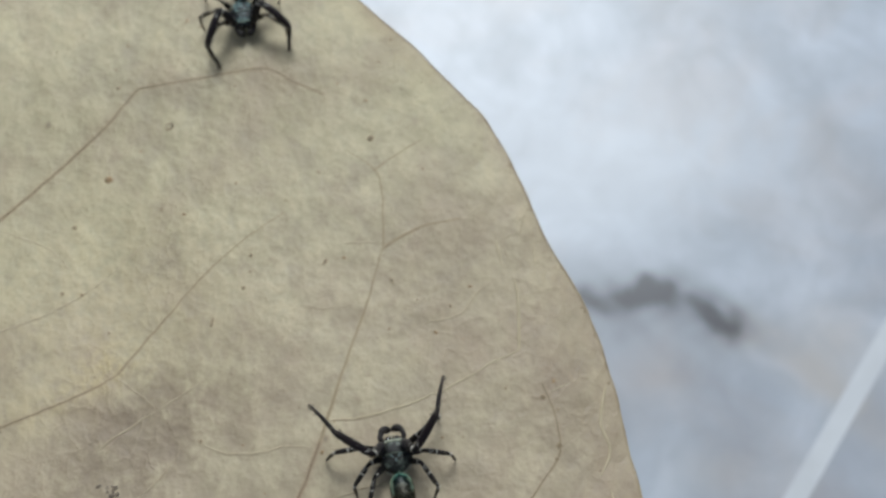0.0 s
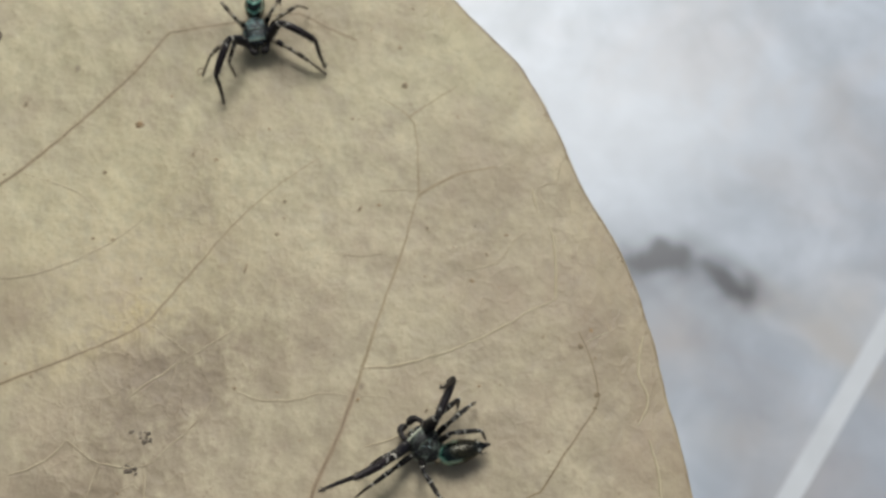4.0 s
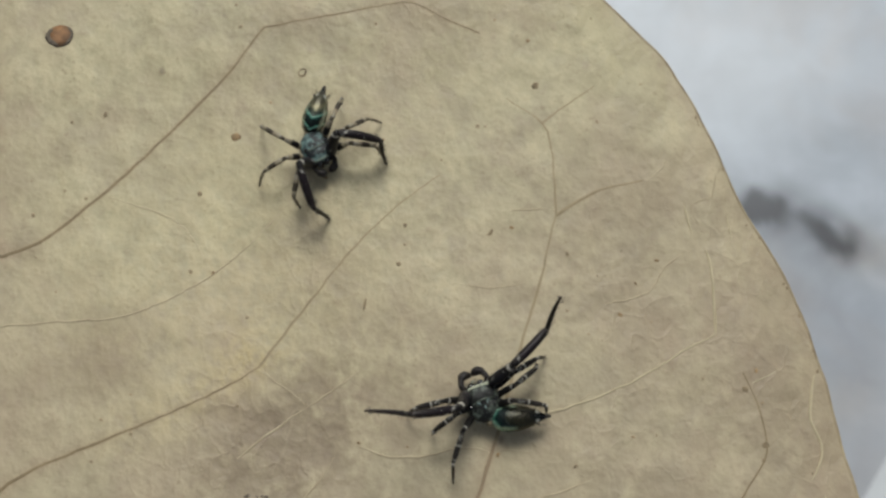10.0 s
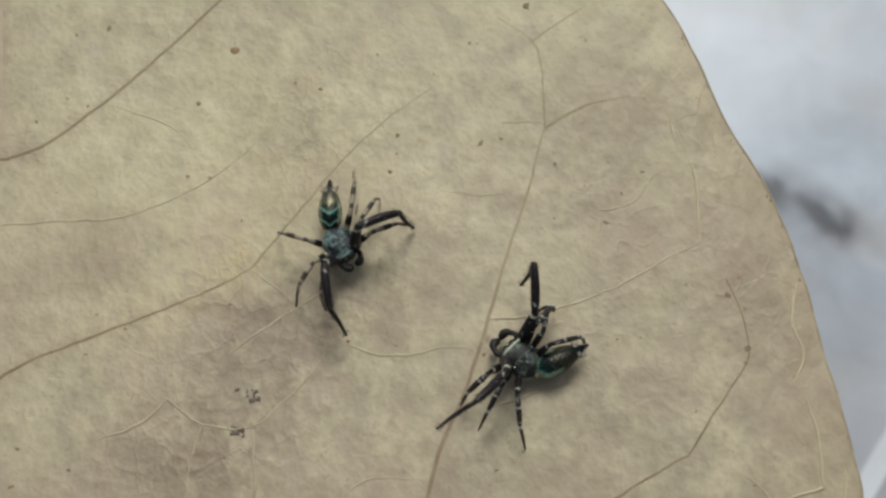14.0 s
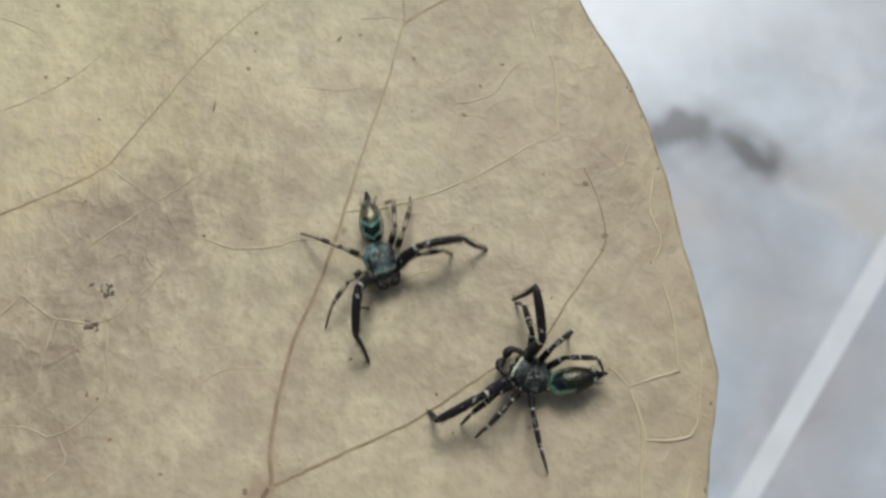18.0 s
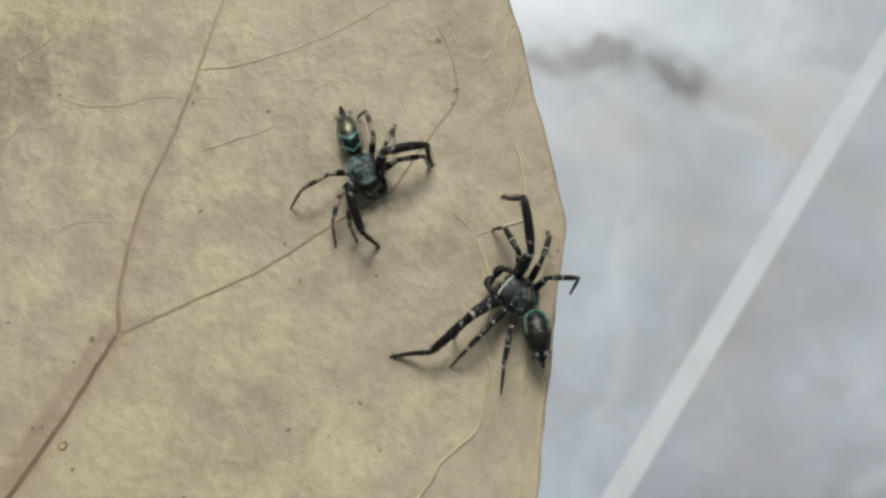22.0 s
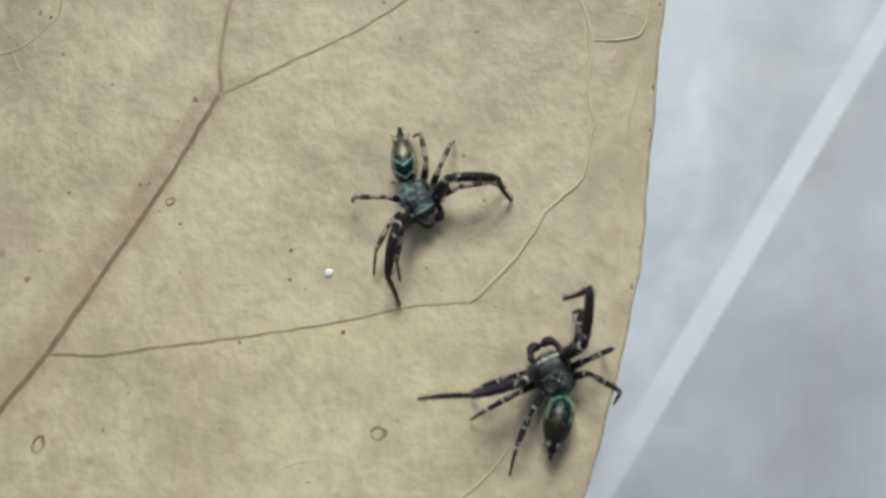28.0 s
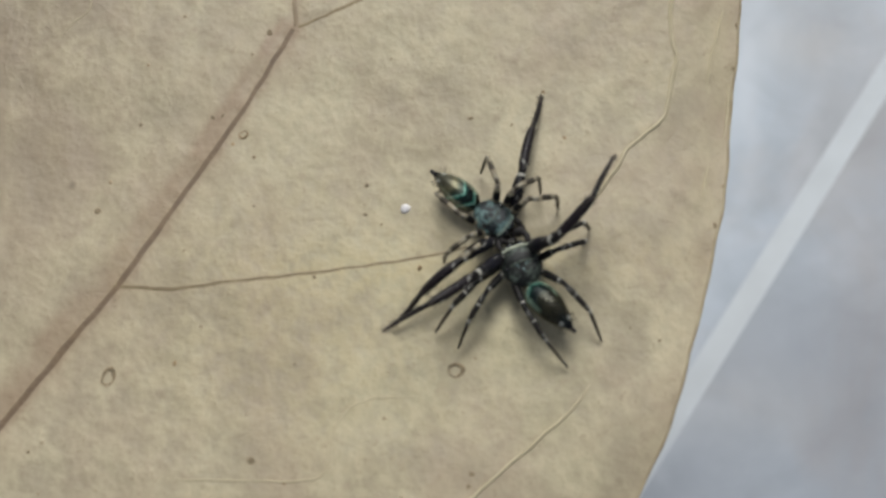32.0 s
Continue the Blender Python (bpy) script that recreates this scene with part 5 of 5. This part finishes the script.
    resident.stance(19.0, -2.6, -10.5, -48, -25, (-1.7, -15.3), (-2.4, -14.9), (-5.2, -14.9), (-6.7, -9.6), (2, -9.8), (1.7, -9.2), (-0.1, -6.9), (-2.8, -6.3))
    resident.stance(20.0, 4.2, -11.8, -54, -17, (5.2, -17.4), (3.5, -16.2), (2, -16.8), (-0.5, -13.2), (8.1, -10.6), (8, -10.2), (5.9, -7.9), (3.4, -7.8))
    resident.stance(21.0, 3.9, -11.6, -52, -13, (5.3, -17.4), (3.6, -16.1), (2, -16.7), (-0.5, -13.3), (8.4, -10.4), (8, -9.7), (5.9, -7.9), (2.9, -7.6))
    resident.stance(22.0, 6.6, -9.3, -61, -10, (7.4, -14.1), (6, -13.7), (4.6, -14), (1.7, -11.3), (10.4, -8.9), (10.7, -8.6), (8.5, -6.3), (6.1, -5.1))
    resident.stance(23.0, 8.5, -13, -53, -17, (10, -20.1), (9.7, -18), (5.2, -17.5), (4.4, -14), (13.7, -11.6), (13.1, -10.5), (10.2, -10), (7.7, -8.9))
    resident.stance(24.0, 3.88, -16.31, -56, -22, (4.58, -21.21), (3.88, -21.21), (0.28, -20.51), (-0.52, -16.91), (8.68, -16.11), (8.18, -15.41), (6.38, -13.41), (3.68, -12.51))
    resident.stance(27.0, 6, -23.6, -48, -22, (5.9, -30.2), (5.8, -28.1), (2.8, -28.3), (0.6, -24), (10.6, -23.2), (10.1, -22.5), (7.8, -19.6), (5, -18.9))
    resident.stance(28.0, 3.2, -27.2, -56, -21, (1.8, -33.6), (1.9, -32), (0.3, -31.6), (-0.9, -26.9), (8.9, -27.3), (8.5, -26.4), (5.5, -23.3), (2.9, -22.9))
    resident.stance(29.0, 3.4, -27.2, -64, -4, (1.7, -33.7), (1.8, -31.8), (0.2, -31.5), (-0.9, -26.9), (8.8, -27.2), (8.4, -26), (5.4, -23.3), (2.7, -22.8))
    resident.stance(30.0, -0.8, -28.7, -68, -25, (-1.6, -34.2), (-2, -33.4), (-5.8, -30.5), (-4.9, -26.8), (3.5, -30.4), (4.3, -28.4), (2.2, -26.2), (0.2, -24.5))
    resident.stance(31.0, 0.2, -31, -82, -0, (-1.9, -36.8), (-2.4, -34.3), (-2.7, -31.5), (-4.4, -27.5), (7.5, -28.6), (2.7, -30.9), (2.5, -26.4), (1.5, -26.7))
    resident.stance(32.0, 2.8, -32.5, -39, -1, (-3.4, -38.5), (-0.7, -35.7), (-0.2, -34.8), (-0.3, -30.3), (5.9, -24.4), (6.6, -31.7), (5.6, -30.7), (2.1, -29.3))
    challenger.stance(0.0, 0.6, -4.1, 100, 2, (-5.5, -1, 4.2), (-4.5, -4.2), (-2.2, -6.9), (-0.9, -9), (4.2, 1, 4.2), (3.8, -1.2), (5, -4.3), (3.4, -7.2))
    challenger.stance(1.0, -1, -6.4, 109, 39, (-7.8, -7.9, 4.2), (-6, -7.2), (-5.2, -8.5), (-2.6, -10.6), (5.1, -3.5, 4.2), (3.1, -5.6), (4.7, -8.5), (4.2, -9.7))
    challenger.stance(2.0, 6.22, -4.31, 131, 53, (-0.38, -8.11, 5.4), (2.22, -7.71), (2.92, -8.41), (6.02, -9.51), (7.12, -1.31, 5.4), (8.82, -1.31), (8.45, -1.73), (10.82, -3.91), (0.02, -8.21, 3.4), (8.92, 0.19, 3.4))
    challenger.stance(5.0, 3.6, -3.5, 131, 48, (-3.6, -7.2, 4.2), (-1, -5.4), (-0.9, -6.8), (3.8, -9.2), (5, -0.2, 5.4), (6.8, -0.3), (6.35, -0.75), (8, -3), None, (6.2, 1.2, 3.4))
    challenger.stance(6.0, 4.7, -2.7, 116, 46, (-3, -4.6, 4.2), (0.3, -3.2), (0.4, -5.5), (3.6, -7.5), (7.4, 0.4, 5.4), (6.3, 0.6), (6.08, 0.14), (9.4, -3.2), None, (8.5, 1.4, 3.4))
    challenger.stance(7.0, 0.3, 1.9, 116, 46, (-5.7, 0.7, 5.4), (-4.7, 1.3), (-4.4, -0.2), (-1.1, -3.1), (3.5, 4.3, 5.4), (4.5, 3.7), (3.91, 3.45), (5.9, 0.6), (-6.3, 1, 3), (4.7, 5.5, 3.4))
    challenger.stance(8.0, 0.44, 1.83, 107, 56, (-5.46, 0.93, 5.4), (-4.26, 1.33), (-4.16, -0.17), (-0.86, -3.07), (3.24, 4.63, 5.4), (4.74, 3.83), (4.14, 3.55), (6.14, 0.73), (-6.06, 1.13, 3), (4.84, 5.63, 3.4))
    challenger.stance(9.0, -4.5, 1.2, 114, 44, (-10.6, 0.7, 5.4), (-9.8, 0.7), (-9.6, -1.1), (-6.8, -3.6), (-0.7, 4.7, 5.4), (-0.6, 3.8), (-1.15, 3.44), (0.7, -1), (-11.3, 0.7, 3), (0.2, 4.9, 3.4))
    challenger.stance(10.0, -5.8, -0.2, 111, 56, (-13.3, -1, 4.2), (-10.7, -0.8), (-9, -2.1), (-7.8, -5.3), (-1.1, 5.2, 5), (-1.5, 2.8), (-2.1, 2.38), (-1.6, -0.9), None, (-1.6, 4.1, 3.4))
    challenger.stance(11.0, -6.7, -2.4, 113, 49, (-12.7, -2.7, 5.4), (-11.6, -2.8), (-11.8, -4.7), (-8.2, -6.9), (-3.3, 1.6, 5.4), (-2.3, 0.6), (-2.92, 0.18), (-1.7, -3.5), (-13.5, -3, 3), (-2.3, 1.8, 3.4))
    challenger.stance(12.0, -6.8, -6.3, 125, 52, (-11.2, -6.6, 2.1), (-10.2, -7.4), (-11.3, -9.8), (-6.9, -10.4), (-5.6, -2.2, 2.5), (-3.4, -2.3), (-3.88, -2.86), (-1.2, -6.3), (-12, -7.6, 4.6), (-4.2, -2.1, 5))
    challenger.stance(13.0, -2.9, -4, 135, 57, (-9.4, -8.5, 4.2), (-6.7, -7), (-5.9, -8.4), (-2.4, -10), (-3, 1.1, 2), (-1.1, -0.3), (-1.35, -0.82), (1.5, -3), None, (-2.2, 1.4, 4.7))
    challenger.stance(16.0, 5.3, -7.5, 149, 25, (-0.7, -8.9, 0.3), (2.7, -9.3), (1.5, -11.5), (5.9, -13.6), (4.3, -3.2, 2.5), (4.4, -3), (8.1, -4.4), (9.9, -7.3), (-0.6, -10.1, 2.9), (5.5, -2.8, 5))
    challenger.stance(17.0, 5.15, -7.36, 145, 25, (-0.85, -9.06, 0.4), (2.25, -9.76), (1.25, -11.56), (5.75, -13.76), (4.15, -3.36, 2.5), (4.15, -3.16), (8.15, -4.06), (9.35, -7.26), (-0.55, -10.36, 2.9), (5.45, -2.86, 5))
    challenger.stance(18.0, 7.3, -12.8, 144, 35, (0.8, -14.8, 0.1), (2.8, -15.7), (3.7, -16.5), (8.2, -18.9), (6.4, -8.1, 2.4), (6.6, -7.8), (9.9, -10.3), (12.1, -12.5), (1.3, -15.7, 2.1), (7.6, -8, 5))
    challenger.stance(19.0, 9.6, -18, 145, 48, (3.2, -20.5, 0.1), (5.1, -21), (6.4, -22), (10.7, -23.6), (7.7, -13.3, 2.4), (8.3, -13.2), (11.2, -14), (14, -16.5), (3.9, -21.5, 2), (8.9, -13, 5))
    challenger.stance(20.0, 12.5, -18.5, 139, 7, (5.2, -21.4, 0.1), (7.3, -20.6), (9.8, -22.9), (13.7, -24.4), (11.9, -12.8, 2.3), (11.8, -13.9), (14, -14.5), (17.2, -17.9), (6.8, -21.8, 1.9), (13, -13.3, 4.9))
    challenger.stance(21.0, 15, -17.5, 145, -9, (7.7, -21.7, 0.1), (10.5, -20.6), (11.8, -22.2), (14.8, -23), (13.3, -11.9, 2.3), (12.8, -13.2), (16.1, -13.2), (18.8, -17.2), (9.9, -21.5, 2), (14.4, -12.2, 4.9))
    challenger.stance(22.0, 16.1, -17.9, 137, -31, (8.4, -21.3, 0.1), (12, -20.3), (11.7, -22.1), (14.8, -23.9), (15.4, -11.8, 2.5), (14.7, -13.2), (18.2, -13.4), (19.2, -17.6), (10.5, -21.4, 1.5), (16.5, -12.7, 5))
    challenger.stance(23.0, 15.6, -18.2, 145, -37, (10.5, -22.4, 4.2), (11.3, -22), (12.4, -22), (14.8, -23.8), (16.3, -12.1, 2.6), (14.8, -13.3), (17.2, -13.8), (18.8, -17.5), None, (16.6, -13.6, 5))
    challenger.stance(24.0, 15.33, -21.74, 132, -35, (7.23, -23.94, 0.5), (10.03, -22.54), (10.43, -25.44), (14.03, -27.24), (16.13, -15.74, 2.7), (15.13, -17.34), (17.03, -17.74), (18.13, -23.54), (9.33, -24.34, 2.4), (17.13, -17.14, 5))
    challenger.stance(27.0, 12.1, -32.8, 120, -25, (4.4, -33.9, 4.2), (6.5, -33.6), (6.7, -35.3), (10.5, -39.4), (12.5, -28.7, 2.5), (12.6, -29.7), (14.5, -30.9), (15.5, -35.6), None, (13.8, -28.9, 5))
    challenger.stance(28.0, 10.9, -38.3, 112, -28, (3, -39.8, 4.2), (6, -39.2), (5.8, -40.6), (8, -43.9), (11.7, -34, 2.5), (12.2, -34.5), (13.8, -37), (14.3, -40), None, (13, -34, 5))
    challenger.stance(29.0, 8, -36, 110, -24, (-0.4, -36.7, 4.2), (2.1, -36.6), (2.9, -38.8), (5.1, -41.6), (11.9, -30.1, 4.2), (10.4, -32.9), (11.8, -34.4), (12.8, -38.9))
    challenger.stance(30.0, 8, -38.2, 115, -22, (-0.8, -40, 4.2), (2.7, -37.7), (3.3, -42.1), (6.7, -44.2), (8.9, -33.3, 2.4), (9.9, -34.5), (11.9, -36.2), (12.8, -42), None, (9.9, -34, 5))
    challenger.stance(31.0, 4.5, -36.8, 126, -21, (-3.9, -39.2, 4.9), (-1.5, -37.6), (-0.5, -40.3), (2.8, -42.1), (6, -30.8, 2.6), (5.4, -32.3), (8.2, -33.8), (9.8, -38.8), (-0.6, -38.4, 4.7), (6.6, -32.2, 5))
    challenger.stance(32.0, 4.3, -35.3, 107, 18, (-3.6, -39.5, 3.6), (-0.8, -38.9), (0.5, -39.9), (6.8, -41.2), (9.8, -29.8, 4.2), (8.4, -33), (8, -34), (8.8, -39.7))
    # between the seconds: the pose of a neighbouring second, carried to where the body stands then
    for t, like, x, y in ((0.5, 0, -11.6, 31.7), (1.5, 2, -15.9, 28.6), (2.5, 2, -8.8, 30.5), (4.5, 5, -13.5, 25.7), (5.5, 6, -8.1, 26.8), (6.5, 6, -7.4, 27.0), (7.37, 8, -10.7, 21.7), (7.5, 8, -10.7, 21.7), (8.5, 9, -11.5, 21.9), (9.5, 9, -13.4, 19.9), (10.5, 10, -16.6, 17.4), (11.5, 12, -16.5, 7.4), (12.5, 12, -16.6, 7.5), (13.5, 13, -14.5, 4.0), (15.5, 13, -13.2, 0.4), (16.5, 16, -7.0, 2.7), (17.5, 17, -3.2, -3.3), (17.88, 17, -3.1, -3.3), (18.27, 19, -3.0, -10.3), (18.5, 19, -2.9, -10.6), (19.5, 20, 3.9, -11.7), (20.5, 21, 3.7, -11.7), (21.5, 22, 6.3, -9.3), (22.5, 23, 8.9, -12.4), (23.5, 23, 8.0, -12.8), (24.5, 24, 4.4, -15.9), (26.5, 27, 5.9, -23.2), (27.5, 28, 2.9, -26.6), (28.5, 28, 2.9, -27.3), (29.5, 30, -0.5, -28.6), (30.5, 30, -0.7, -28.5), (30.8, 30, 0.0, -29.7), (31.13, 32, 2.7, -32.9), (31.6, 32, 3.0, -32.7)):
        resident.again(t, like, x, y)
    for t, like, x, y in ((0.5, 1, 0.4, -4.9), (1.5, 2, 0.2, -6.2), (2.5, 2, 10.2, -2.6), (4.5, 5, -0.8, -7.5), (5.5, 5, 4.4, -3.0), (6.5, 6, 5.3, -2.2), (6.75, 7, 0.3, 1.9), (7.5, 7, 0.2, 1.8), (8.12, 8, 0.4, 1.8), (8.38, 9, -4.3, 1.3), (8.5, 9, -4.3, 1.3), (9.5, 9, -4.7, 1.2), (10.5, 11, -6.8, -2.2), (11.5, 12, -6.6, -5.8), (12.5, 13, -2.8, -3.9), (13.5, 13, -2.8, -3.9), (15.5, 13, 1.5, -7.2), (16.5, 16, 5.4, -7.5), (17.5, 18, 7.2, -13.1), (18.24, 18, 7.3, -12.9), (18.5, 19, 9.5, -17.8), (19.5, 20, 11.4, -18.6), (20.5, 21, 14.5, -17.5), (21.5, 21, 14.8, -17.1), (22.5, 22, 15.8, -17.9), (23.5, 24, 14.9, -21.9), (24.5, 24, 14.1, -25.5), (26.5, 27, 12.0, -31.7), (27.5, 27, 12.2, -33.4), (28.5, 28, 11.0, -38.2), (29.5, 30, 8.0, -37.8), (30.5, 31, 4.2, -37.0), (30.8, 31, 5.0, -37.3), (31.13, 32, 5.0, -35.7), (31.6, 32, 4.8, -35.6)):
        challenger.again(t, like, x, y)
    for spider in (resident, challenger):
        for ob, rows in spider.rows().items():
            walk(ob, rows)


motions()
